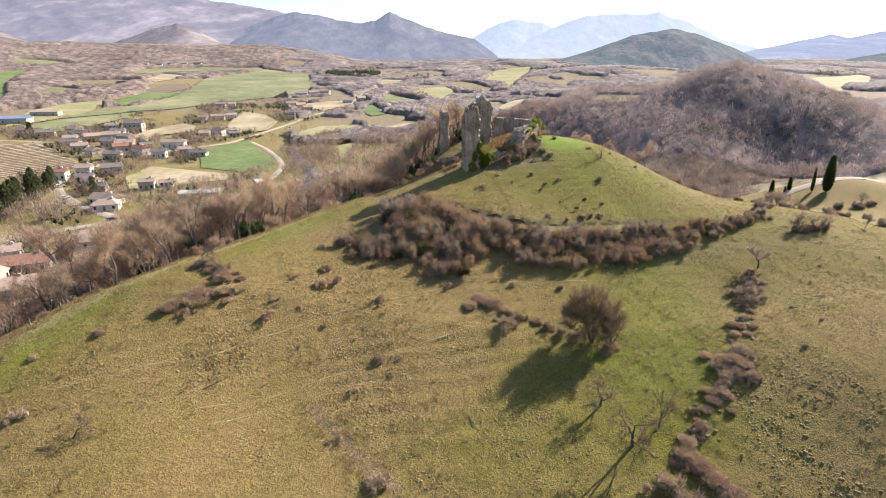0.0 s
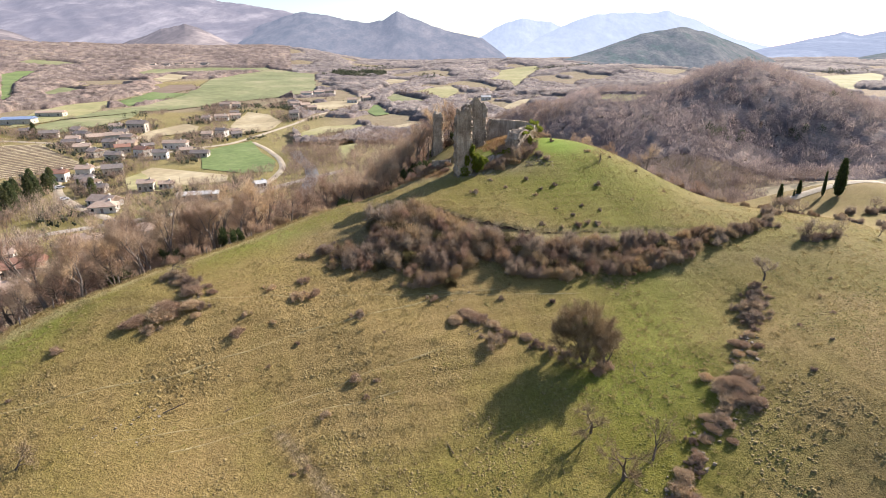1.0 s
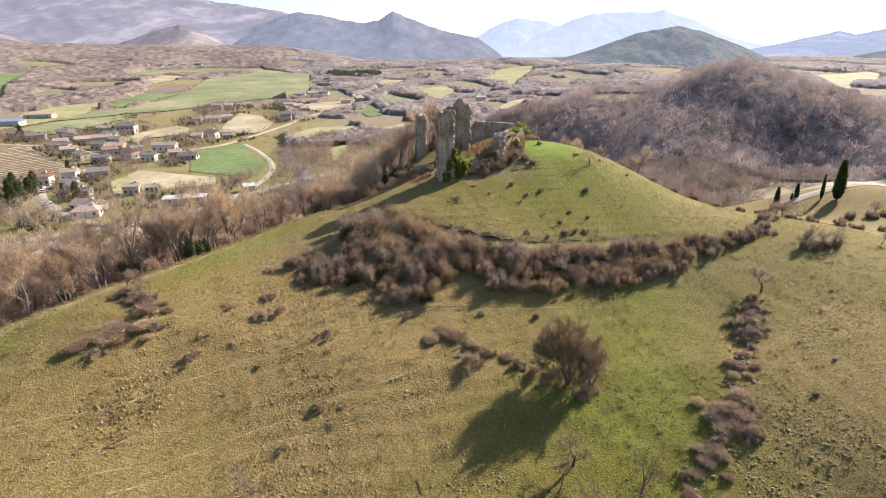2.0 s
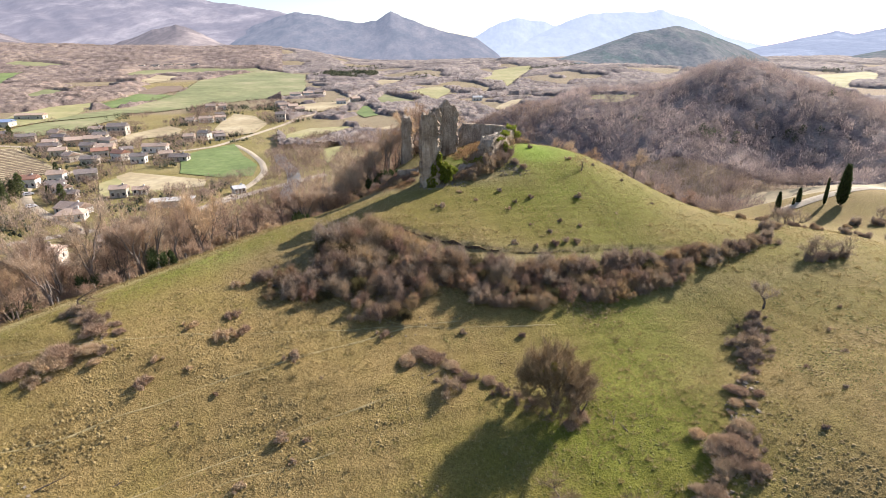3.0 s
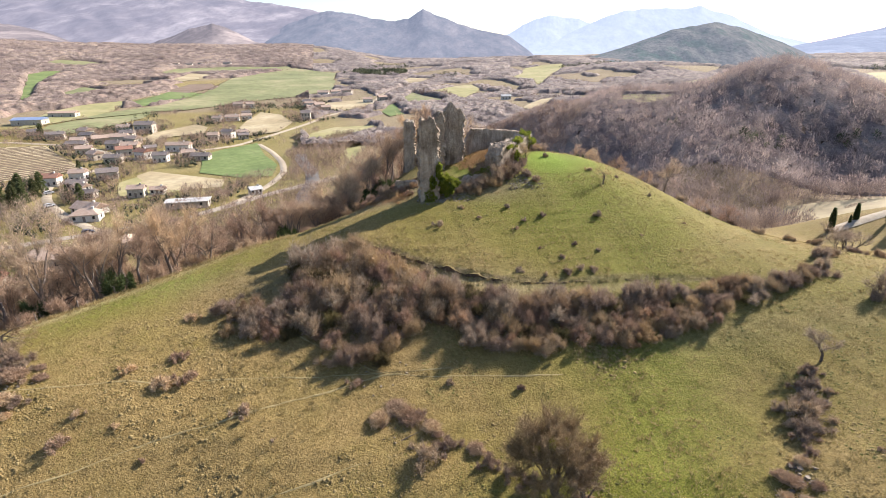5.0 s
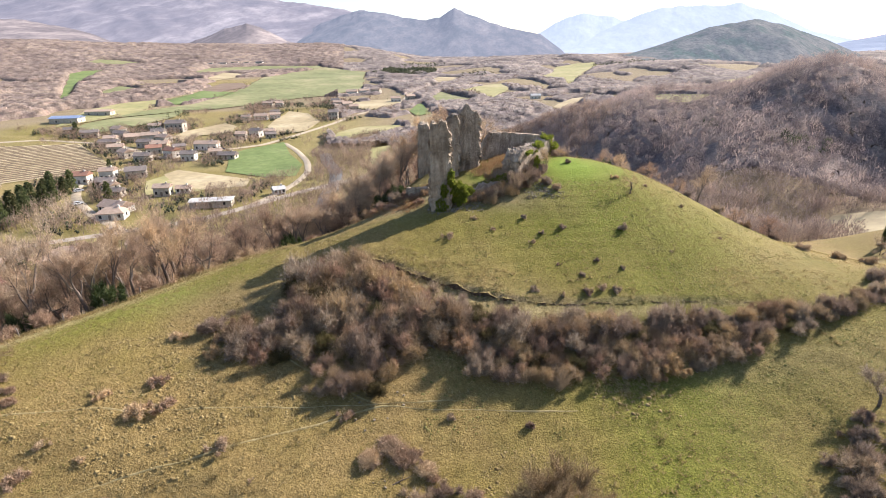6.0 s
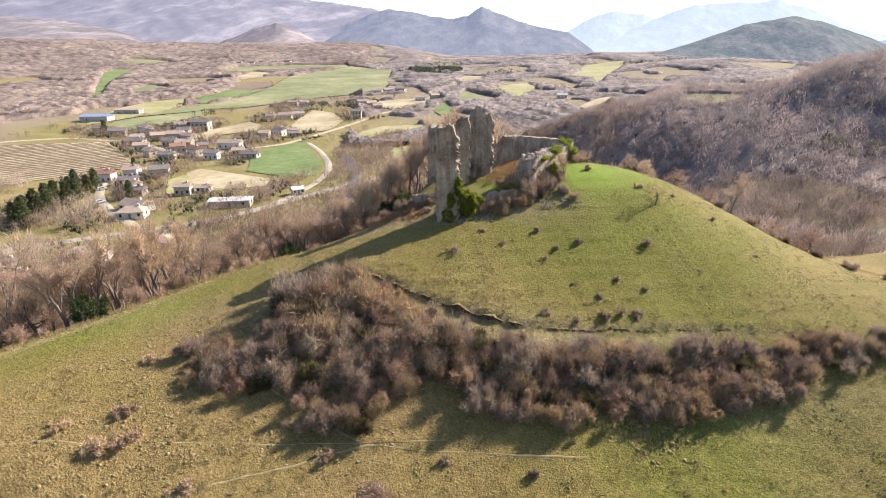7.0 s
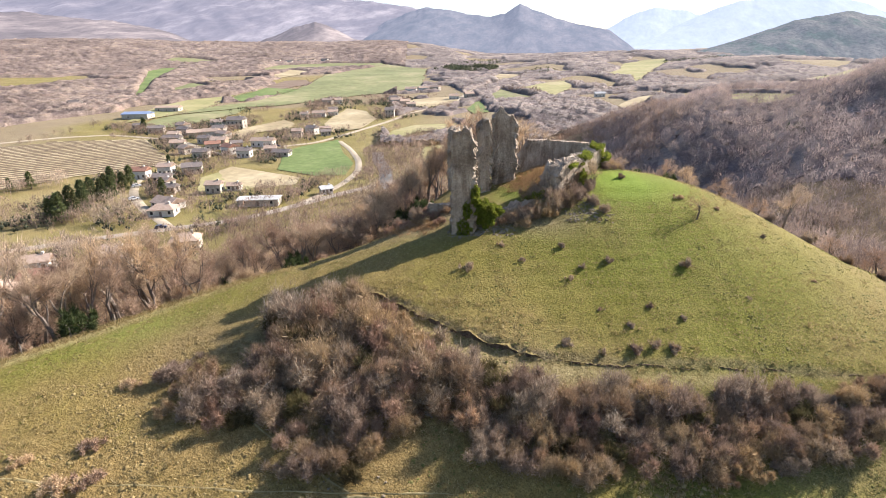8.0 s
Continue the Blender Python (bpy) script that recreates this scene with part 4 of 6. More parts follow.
rng = np.random.default_rng(8)
verts, faces = [], []
d, s = np.array((0.62, 0.785)), np.array((-0.785, 0.62))
for row in np.arange(-75, 75, 5.0):
    for step in np.arange(-90, 90, 3.0):
        a = np.array((-275, 300)) + d * step + s * row
        if inside(VINE, *a) and inside(VINE, *(a + d * 3)):
            k = len(verts)
            za, zb = ground_at(*a) + 0.3, ground_at(*(a + d * 3)) + 0.3
            tall = rng.uniform(0.45, 0.7)
            for p, z in ((a, za), (a + d * 3, zb)):
                verts += [(p[0] - s[0] * 0.3, p[1] - s[1] * 0.3, z), (p[0], p[1], z + tall), (p[0] + s[0] * 0.3, p[1] + s[1] * 0.3, z)]
            faces += [(k, k + 1, k + 4, k + 3), (k + 1, k + 2, k + 5, k + 4)]
VINE_ROWS = plain("vine_rows", [(0.17, 0.13, 0.09), (0.25, 0.195, 0.14)], 0.5)
tagged(mesh_object("vine_rows", verts, faces, VINE_ROWS), "long rows of bare vines", "vineyard", kind="stuff")

# narrow trodden trails over the pasture
TRODDEN = plain("trodden_straw", [(0.25, 0.195, 0.085), (0.33, 0.265, 0.125), (0.42, 0.345, 0.175)], 1.5)
for k, trail in enumerate(trails):
    line = smooth_line(trail, 0.5)
    line = line + 0.18 * np.stack([wave(line[:, 0], line[:, 1], 1.6, k), wave(line[:, 0], line[:, 1], 1.6, k + 3.0)], -1)
    way = np.gradient(line, axis=0)
    way /= np.linalg.norm(way, axis=1, keepdims=True)
    half = (0.055 + 0.05 * wave(line[:, 0], line[:, 1], 1.1, k))[:, None] * np.stack([-way[:, 1], way[:, 0]], -1)
    rows = []
    for edge, up in ((-1.0, 0.0), (0.0, 0.05), (1.0, 0.0)):
        p = line + edge * half
        rows.append(np.column_stack([p, height(p[:, 0], p[:, 1]) + near_relief(p[:, 0], p[:, 1]) + up]))
    n = len(line)
    faces = [(a * n + b, a * n + b + 1, (a + 1) * n + b + 1, (a + 1) * n + b) for a in (0, 1) for b in range(n - 1)]
    tagged(mesh_object("trail", np.concatenate(rows), faces, TRODDEN, shade=True), "narrow bleached trail trodden through the pasture", "trail", kind="structure")

# ---- houses ----
WALL_WHITE = plain("white_render", [(0.60, 0.56, 0.49), (0.74, 0.70, 0.63)], 0.5)
WALL_STONE = plain("pale_stone_wall", [(0.42, 0.37, 0.30), (0.58, 0.52, 0.43)], 0.7)
WALL_OCHRE = plain("ochre_render", [(0.44, 0.34, 0.23), (0.55, 0.44, 0.31)], 0.5)
TILE_RED = plain("red_tiles", [(0.30, 0.15, 0.10), (0.42, 0.24, 0.17)], 1.2)
TILE_PALE = plain("weathered_tiles", [(0.42, 0.30, 0.22), (0.56, 0.43, 0.335)], 1.2)
TILE_DARK = plain("dark_roof", [(0.20, 0.165, 0.145), (0.30, 0.255, 0.225)], 1.2)
ROOF_BLUE = plain("blue_metal_roof", [(0.20, 0.27, 0.42), (0.30, 0.37, 0.52)], 0.4, rough=0.45)
ROOF_WHITE = plain("white_sheet_roof", [(0.50, 0.49, 0.46), (0.62, 0.61, 0.58)], 0.4)
DARK_PANE = plain("window_dark", [(0.03, 0.03, 0.035), (0.05, 0.05, 0.055)], 1.0, rough=0.25)
SHUTTER = plain("shutter_paint", [(0.20, 0.17, 0.14), (0.28, 0.23, 0.19)], 1.0)


def block(x0, x1, y0, y1, z0, z1):
    v = [(x, y, z) for z in (z0, z1) for y in (y0, y1) for x in (x0, x1)]
    return v, [(0, 2, 3, 1), (4, 5, 7, 6), (0, 1, 5, 4), (1, 3, 7, 5), (3, 2, 6, 7), (2, 0, 4, 6)]


def house(x, y, turn, wide, deep, tall, wall_mat, roof_mat, label, pitch=0.5, hip=False, openings=3, chimney=True, name="house"):
    top = new(name)
    a, b, eave, ridge = wide / 2, deep / 2, tall, tall + deep / 2 * pitch
    cut = deep / 2 if hip else 0
    v = [(-a, -b, -2), (a, -b, -2), (a, b, -2), (-a, b, -2), (-a, -b, eave), (a, -b, eave), (a, b, eave), (-a, b, eave)]
    f = [(0, 1, 5, 4), (2, 3, 7, 6)]
    if hip:
        f += [(1, 2, 6, 5), (3, 0, 4, 7)]
    else:
        v += [(-a, 0, ridge), (a, 0, ridge)]
        f += [(1, 2, 6, 9, 5), (3, 0, 4, 8, 7)]
    mesh_object("wall", v, f, wall_mat, top)
    o, thick = 0.45, 0.22
    low = eave - o * pitch
    v = []
    for dz in (0.03, 0.03 + thick):
        v += [(-a - o, -b - o, low + dz), (a + o, -b - o, low + dz), (a + o, b + o, low + dz), (-a - o, b + o, low + dz),
              (-a - o + cut, 0, ridge + dz), (a + o - cut, 0, ridge + dz)]
    f = [(6, 7, 11, 10), (8, 9, 10, 11), (1, 0, 4, 5), (3, 2, 5, 4), (0, 1, 7, 6), (2, 3, 9, 8), (1, 2, 8, 7), (3, 0, 6, 9), (7, 8, 11), (9, 6, 10), (2, 1, 5), (0, 3, 4)]
    mesh_object("roof", v, f, roof_mat, top)
    if chimney:
        v, f = block(a * 0.45, a * 0.45 + 0.7, -0.35, 0.35, ridge - 0.6, ridge + 0.9)
        mesh_object("chimney", v, f, wall_mat, top)
    storeys = max(1, int(tall / 2.8))
    for level in range(storeys):
        z = 0.9 + level * 2.8
        for k in range(openings):
            u = -a + wide * (k + 0.5) / openings
            for side in (-1, 1):
                if level == 0 and k == openings // 2 and side < 0:
                    v, f = block(u - 0.5, u + 0.5, side * b - 0.05, side * b + 0.05, 0, 2.1)
                    mesh_object("door", v, f, SHUTTER, top)
                    continue
                v, f = block(u - 0.5, u + 0.5, side * b - 0.04, side * b + 0.04, z, z + 1.3)
                pane = mesh_object("window", v, f, DARK_PANE, top)
                v, f = block(u - 0.6, u + 0.6, side * (b + 0.06) - 0.09, side * (b + 0.06) + 0.09, z - 0.1, z - 0.004)
                mesh_object("sill", v, f, wall_mat, pane)
        v, f = block(-a - 0.04, -a + 0.04, -0.5, 0.5, z, z + 1.3)
        mesh_object("window", v, f, DARK_PANE, top)
        v, f = block(a - 0.04, a + 0.04, -0.5, 0.5, z, z + 1.3)
        mesh_object("window", v, f, DARK_PANE, top)
    top.matrix_basis = pose(x, y, ground_at(x, y) + 0.1, 0, 0, turn)
    return tagged(top, label, "house")


HOUSES = [
    (-118, 168, 20, 12, 9.5, 5.8, "s", "p", 1), (-109, 189, 28, 9, 7.5, 3.6, "s", "p", 1), (-120, 135, 30, 13, 8, 3.0, "o", "p", 0), (-128, 154, 24, 12, 8, 3.2, "s", "r", 0), (-131, 142, 112, 9, 7, 3.0, "s", "p", 0), (-143, 164, 30, 8, 6, 3.0, "w", "p", 0),
    (-198, 271, 12, 9, 7, 5.0, "w", "r", 0), (-191, 281, 14, 8, 7, 5.2, "w", "p", 0), (-183, 268, 20, 9, 7, 3.0, "s", "d", 0), (-176, 262, -14, 8, 6, 3.0, "w", "p", 0),
    (-166, 252, 10, 8, 6, 3.0, "s", "d", 0), (-150, 231, -14, 14, 9, 3.0, "w", "p", 0), (-145, 222, 18, 12, 8, 3.2, "w", "p", 1), (-145, 256, 14, 8, 6, 4.6, "s", "p", 0), (-138, 261, 14, 7, 5, 2.8, "w", "p", 0),
    (-180, 287, 30, 11, 8, 4.2, "s", "d", 0), (-255, 418, 10, 11, 8, 5.5, "w", "p", 0), (-241, 422, 8, 15, 10, 7.5, "s", "d", 0), (-274, 402, -20, 11, 8, 5.0, "s", "p", 0), (-286, 388, 24, 13, 7, 4.0, "s", "d", 0),
    (-181, 359, 6, 17, 7, 4.6, "w", "p", 0), (-177, 398, 12, 8, 7, 4.2, "s", "p", 0), (-170, 407, -10, 9, 7, 5.2, "w", "d", 0), (-164, 416, 20, 9, 6, 3.4, "s", "p", 0), (-158, 404, 30, 8, 6, 3.2, "s", "d", 0),
    (-203, 488, 10, 13, 7, 4.0, "w", "p", 0), (-194, 496, 24, 10, 7, 4.0, "w", "p", 0), (-232, 569, 0, 12, 8, 5.0, "s", "p", 0), (-224, 576, 16, 9, 7, 4.4, "w", "p", 0), (-204, 519, 20, 9, 6, 3.4, "s", "d", 0), (-214, 483, -8, 10, 6, 3.4, "w", "p", 0),
    (-154, 334, 4, 12, 7, 3.0, "s", "d", 0), (-211, 356, 14, 11, 8, 4.6, "o", "p", 0), (-190, 335, -20, 10, 7, 5.0, "w", "r", 0), (-175, 328, 12, 9, 7, 4.6, "w", "d", 0), (-236, 383, 18, 12, 8, 5.0, "s", "p", 0), (-251, 361, 8, 14, 7, 3.6, "s", "d", 0),
    (-235, 346, 24, 10, 7, 3.8, "s", "p", 0), (-207, 343, 32, 10, 7, 4.6, "s", "r", 0), (-223, 378, -16, 11, 7, 4.8, "s", "p", 0), (-246, 378, 34, 11, 8, 4.6, "o", "p", 0), (-262, 388, -8, 11, 7, 4.6, "s", "d", 0), (-226, 362, 6, 10, 7, 4.2, "s", "d", 0),
    (-217, 330, -24, 9, 7, 4.2, "s", "p", 0), (-200, 322, 10, 10, 7, 4.0, "s", "d", 0), (-240, 398, 12, 10, 8, 4.8, "s", "d", 0), (-258, 372, 20, 9, 7, 4.0, "s", "p", 0), (-196, 352, 40, 8, 6, 3.8, "o", "d", 0), (-166, 342, 22, 8, 6, 3.4, "s", "p", 0),
    (-141, 496, 12, 9, 8, 7.0, "s", "d", 0), (-164, 584, 10, 12, 8, 4.6, "w", "p", 0), (-152, 574, 30, 11, 8, 4.4, "s", "p", 0), (-172, 600, -8, 10, 8, 4.6, "w", "d", 0), (-140, 556, 20, 10, 7, 4.0, "s", "p", 0),
    (-582, 1092, 4, 15, 9, 5, "w", "p", 0), (-558, 1096, 10, 17, 9, 5, "w", "d", 0), (-543, 1120, 0, 16, 9, 5, "w", "p", 0), (-525, 1130, 14, 15, 9, 5, "w", "p", 0), (-501, 1140, -6, 17, 9, 5, "w", "d", 0),
    (-180, 689, 6, 15, 9, 4.6, "w", "p", 0), (-168, 700, 22, 13, 8, 4.6, "w", "p", 0), (-156, 712, -12, 14, 8, 4.6, "s", "p", 0), (-93, 264, 40, 6, 5, 2.8, "w", "w", 0), (-112, 620, 12, 12, 8, 4.6, "w", "p", 0), (-100, 640, 30, 11, 8, 4.6, "s", "p", 0), (36, 640, 10, 12, 7, 4.0, "w", "w", 0),
    (-188, 214, 20, 6, 5, 2.6, "s", "w", 0), (-310, 398, 12, 9, 7, 3.2, "s", "d", 0), (-438, 470, 30, 13, 8, 4.0, "s", "p", 0), (-462, 489, 12, 13, 8, 4.2, "s", "d", 0),
]
WALLS = {"w": (WALL_WHITE, "white rendered"), "s": (WALL_STONE, "pale stone"), "o": (WALL_OCHRE, "ochre rendered")}
ROOFS = {"p": (TILE_PALE, "weathered tile roof"), "r": (TILE_RED, "red tile roof"), "d": (TILE_DARK, "dark roof"), "w": (ROOF_WHITE, "white sheet roof")}
for x, y, turn, wide, deep, tall, wall, roof, hip in HOUSES:
    size = "two-storey" if tall > 5 else "low"
    size_share = 1.0 if y < 200 else 0.86
    house(x, y, turn, wide * size_share, deep * size_share, tall * size_share, WALLS[wall][0], ROOFS[roof][0], f"{size} {WALLS[wall][1]} house with {ROOFS[roof][1]} in the valley", hip=bool(hip), openings=3 if wide < 14 else 4)
tagged(house(-347, 440, 12, 22, 12, 4.0, WALL_STONE, ROOF_BLUE, "long barn with blue metal roof", 0.25, openings=2, chimney=False, name="barn"), category="barn")
tagged(house(-352, 484, 10, 22, 9, 3.6, WALL_STONE, TILE_PALE, "farm building of pale stone beside the barn", 0.3, openings=3, chimney=False, name="barn"), category="barn")
tagged(house(-114, 243, 16, 17, 7, 2.6, WALL_STONE, ROOF_WHITE, "long low shed with white roof", 0.15, openings=3, chimney=False, name="shed"), category="shed")

# ---- evergreens ----
def conifer(seed, tall, wide, mat, label, leaves=900, name="tree", column=False):
    rng = np.random.default_rng(seed)
    top = new(name)
    verts, faces = limb_mesh([((0, 0, -0.3), (0, 0, tall * 0.5), tall * 0.03, tall * 0.018), ((0, 0, tall * 0.5), (0, 0, tall * 0.97), tall * 0.018, 0.02)])
    mesh_object("trunk", verts, faces, BARK, top)
    share = rng.uniform(0.04 if column else 0.12, 1.0, leaves)
    if column:
        reach = wide / 2 * np.minimum(1, 5 * share) ** 0.5 * np.clip(1.02 - share ** 3.0, 0.06, 1)
    else:
        reach = wide / 2 * (1 - share) ** 0.55 * (0.8 + 0.25 * np.sin(share * 21 + seed)) + 0.15
    turn = rng.uniform(0, 2 * math.pi, leaves)
    out = np.stack([np.cos(turn), np.sin(turn), np.zeros(leaves)], -1)
    start = out * (reach * rng.uniform(0.55, 1.0, leaves) ** 0.5)[:, None] + np.stack([0 * share, 0 * share, share * tall], -1)
    way = out * 0.5 + rng.normal(0, 0.35, (leaves, 3)) + np.array((0, 0, 0.9 if column else -0.1))
    way = way / np.linalg.norm(way, axis=1, keepdims=True) * (tall * 0.085 * rng.uniform(0.6, 1.3, (leaves, 1)))
    verts, faces = blade_mesh(start, way, tall * 0.035 * rng.uniform(0.6, 1.3, leaves), rng)
    mesh_object("crown", verts, faces, mat, top)
    return tagged(top, label, "tree")


pine = conifer(41, 12, 6.6, PINE_LEAF, "dark green pine tree", 1500)
first = True
for x, y, size in [(-177, 204, 1.0), (-178, 211, 1.1), (-180, 218, 0.8), (-181, 229, 0.95), (-185, 238, 0.85), (-187, 247, 0.8), (-192, 257, 0.85), (-185, 223, 1.0),
                   (-190, 232, 0.9), (-186, 213, 0.8), (-193, 243, 0.8), (-197, 251, 0.9), (-184, 206, 0.75), (-235, 242, 0.7), (-243, 238, 0.5), (-165, 246, 0.7), (-300, 392, 0.8), (-205, 300, 0.5)]:
    args = (x, y, x * 37 % 360, size)
    put(pine, *args) if first else repeat(pine, *args)
    first = False
cypress = conifer(42, 10.0, 2.1, LEAF, "tall dark cypress beside the track", 2600, column=True)
put(cypress, 85.0, 119.0, 10, 0.78)
for x, y, size, slim in [(82.6, 120.2, 0.26, 2.0), (74.2, 121.2, 0.40, 1.0), (79.2, 123.0, 0.36, 0.9), (77.8, 122.2, 0.18, 1.0), (-171, 246, 0.6, 1.2)]:
    repeat(cypress, x, y, x * 13 % 360, size, tall=slim)



# ---- woods and hedges of the valley ----
def open_ground(x, y):
    """True where neither a field, a lane, nor a house lies."""
    free = ~inside(VINE, x, y)
    for mat, label, corners in FIELDS:
        free &= ~inside(corners, x, y)
    for points, wide, mat, label in LANES:
        for px, py in smooth_line(points, 6):
            free &= (x - px) ** 2 + (y - py) ** 2 > (wide * 0.5 + 2.5) ** 2
    for row in HOUSES:
        free &= (x - row[0]) ** 2 + (y - row[1]) ** 2 > 6.0 ** 2
    return free


def slope_of(x, y):
    return -0.84 * (x + 45) + 0.54 * (y - 45)


def hill_side(x, y):
    return (0.25 * (x - 10) + 0.97 * (y - 125) > 8) & (y > 124 + 0.62 * np.maximum(0, x - 55)) & (slope_of(x, y) < 125)


hx, hy = scatter(21, 20000, 20, 300, 128, 400, lambda x, y: hill_side(x, y) & open_ground(x, y) & (wave(x, y, 14, 3) < 0.98))
canopy("wood", np.arange(4.0, 50.0, 0.27), 112 * 1.0055 ** np.arange(235), lambda x, y: hill_side(x, y) & (x > 24) & (x < 310) & (np.hypot(x, y) > 215) & open_ground(x, y), 1.6, 5.0, HILL_ROOF, "low undergrowth filling the hill wood", 9, 0.02)
close = np.hypot(hx - 16, hy - 42) < 165
woods("wood", hx[~close], hy[~close], 3.4, 6.4, 62, WOOD_HILL, "bare purple-brown winter wood over the hill", width=0.115, fuzz=0.95)
woods("wood", hx[close], hy[close], 3.0, 6.2, 84, WOOD_NEAR, "bare tangled wood in the ravine behind the mound", 5, width=0.13)
lx, ly = scatter(22, 17000, -150, 60, 60, 420, lambda x, y: (slope_of(x, y) > 34) & (slope_of(x, y) < 150 + 0.35 * (y - 150)) & (x > -125 + 0.12 * (y - 150)) & open_ground(x, y) & ((y > 185) | (x > -88)) & ~((y < 200) & (np.minimum(np.minimum(np.hypot(x + 118, y - 164), np.hypot(x + 109, y - 185)), np.hypot(x + 116, y - 131)) < 15)) & (wave(x, y, 12, 1) < 0.2 + 0.4 * (y > 200)))
woods("wood", lx, ly, 3.2, 7.2, 30, WOOD_VALE, "bare brown wood between slope and river", 4, 0.17)
wx, wy = scatter(35, 3000, -270, -115, 95, 262, lambda x, y: open_ground(x, y) & (slope_of(x, y) > 70) & (wave(x, y, 11, 6) < -0.2) & (np.minimum(np.minimum(np.hypot(x + 118, y - 164), np.hypot(x + 109, y - 185)), np.hypot(x + 122, y - 142)) > 16))
woods("wood", wx, wy, 4.0, 8.5, 60, WOOD_PALE, "pale leafless trees along the road below the slope", 15, 0.11)


def valley_wood(x, y):
    return open_ground(x, y) & ~(hill_side(x, y) & (x < 310) & (y < 400)) & (wave(x, y, 34, 5) + 0.5 * wave(x, y, 11, 2) < 0.28)


def plateau_wood(x, y):
    far = np.hypot(x, y)
    return open_ground(x, y) & (np.hypot(x + 185, y - 380) > 225) & (0.8 * wave(x, y, 75, 2) + 0.4 * wave(x, y, 19, 6) < 0.12 + 0.9 * smooth(far, 950, 1200))


canopy("wood", np.arange(-62.0, -16.0, 0.19), 430 * 1.0052 ** np.arange(300), plateau_wood, 6.5, 8.0, WOOD_PLAIN, "brown and lilac woods covering the plateau", 7)
canopy("wood", np.arange(-16.0, 46.0, 0.19), 385 * 1.0055 ** np.arange(330), valley_wood, 5.5, 7.5, WOOD_HAZED, "bare brown woods along the far valley", 8)
rx, ry = scatter(23, 5200, -130, 260, 360, 900, valley_wood)
woods("wood", rx, ry, 3.5, 7.0, 20, WOOD_VALE, "bare trees standing out of the valley woods", 6, 0.22)
def near_houses(x, y, reach):
    best = np.full(np.shape(x), 1e9)
    for row in HOUSES:
        best = np.minimum(best, np.hypot(x - row[0], y - row[1]))
    return best < reach


vx, vy = scatter(26, 17000, -350, -100, 140, 640, lambda x, y: open_ground(x, y) & (near_houses(x, y, 22) | (wave(x, y, 10, 7) < -0.35)) & (wave(x, y, 7, 2) < 0.35))
woods("garden_trees", vx, vy, 3.0, 6.8, 36, WOOD_VALE, "bare garden trees and bushes round the houses", 9, 0.2)
nx, ny = scatter(27, 13000, -350, -100, 140, 640, lambda x, y: open_ground(x, y) & near_houses(x, y, 24) & (wave(x, y, 6, 11) < 0.0))
woods("garden_trees", nx, ny, 1.6, 4.6, 26, PINE, "dark evergreen garden bushes round the houses", 10, 0.5, 0.5)
ex, ey = scatter(28, 9000, -260, 700, 500, 1500, lambda x, y: open_ground(x, y) & (wave(x, y, 60, 13) < -0.66))
woods("wood", ex, ey, 6, 10, 14, PINE, "dark pine woods in the far valley", 11, 0.6)
kx, ky = scatter(29, 900, 60, 175, 165, 290, lambda x, y: (bump(x, y, 100, 208, 9, 7) + bump(x, y, 128, 205, 8, 5) + 0.6 * bump(x, y, 84, 232, 8, 8) + 0.7 * bump(x, y, 150, 222, 9, 6) > 0.45) | (wave(x, y, 9, 21) < -0.92))
woods("wood", kx, ky, 3, 5.5, 46, PINE, "dark evergreen clumps among the bare hill wood", 13, 0.4)
gx2, gy2 = scatter(34, 900, -330, -120, 400, 580, lambda x, y: bump(x, y, -279, 483, 13, 7) + bump(x, y, -180, 555, 26, 7) + bump(x, y, -256, 415, 9, 8) > 0.35)
woods("pine_grove", gx2, gy2, 5, 9, 60, PINE, "dark pine grove beside the houses", 14, 0.35)
pine_x, pine_y = scatter(38, 2600, -260, -110, 900, 1110, lambda x, y: open_ground(x, y) & (bump(x, y, -180, 1020, 50, 80, 30) > 0.35) & (wave(x, y, 9, 3) < 0.1))
woods("pine_grove", pine_x, pine_y, 7, 12, 16, PINE, "dark pine wood at the end of the pasture", 16, 0.6)
row = smooth_line([(-66, 690), (-52, 683), (-40, 672), (-26, 652)], 3.0)
woods("tree_row", row[:, 0], row[:, 1], 8, 12, 40, WOOD_VALE, "row of tall slim bare poplars between fields", 17, 0.25)
# hedges along field edges
hx, hy = [], []
rng = np.random.default_rng(61)
for mat, label, corners in FIELDS[:12]:
    ring = smooth_line(corners + corners[:1], 3.0)
    keep = wave(ring[:, 0], ring[:, 1], 16, 2.0) < 0.1
    hx += list(ring[keep, 0] + rng.normal(0, 0.8, keep.sum()))
    hy += list(ring[keep, 1] + rng.normal(0, 0.8, keep.sum()))
woods("hedge", np.array(hx), np.array(hy), 1.4, 3.4, 20, WOOD_VALE, "bare hedges along the fields", 12, 0.4)


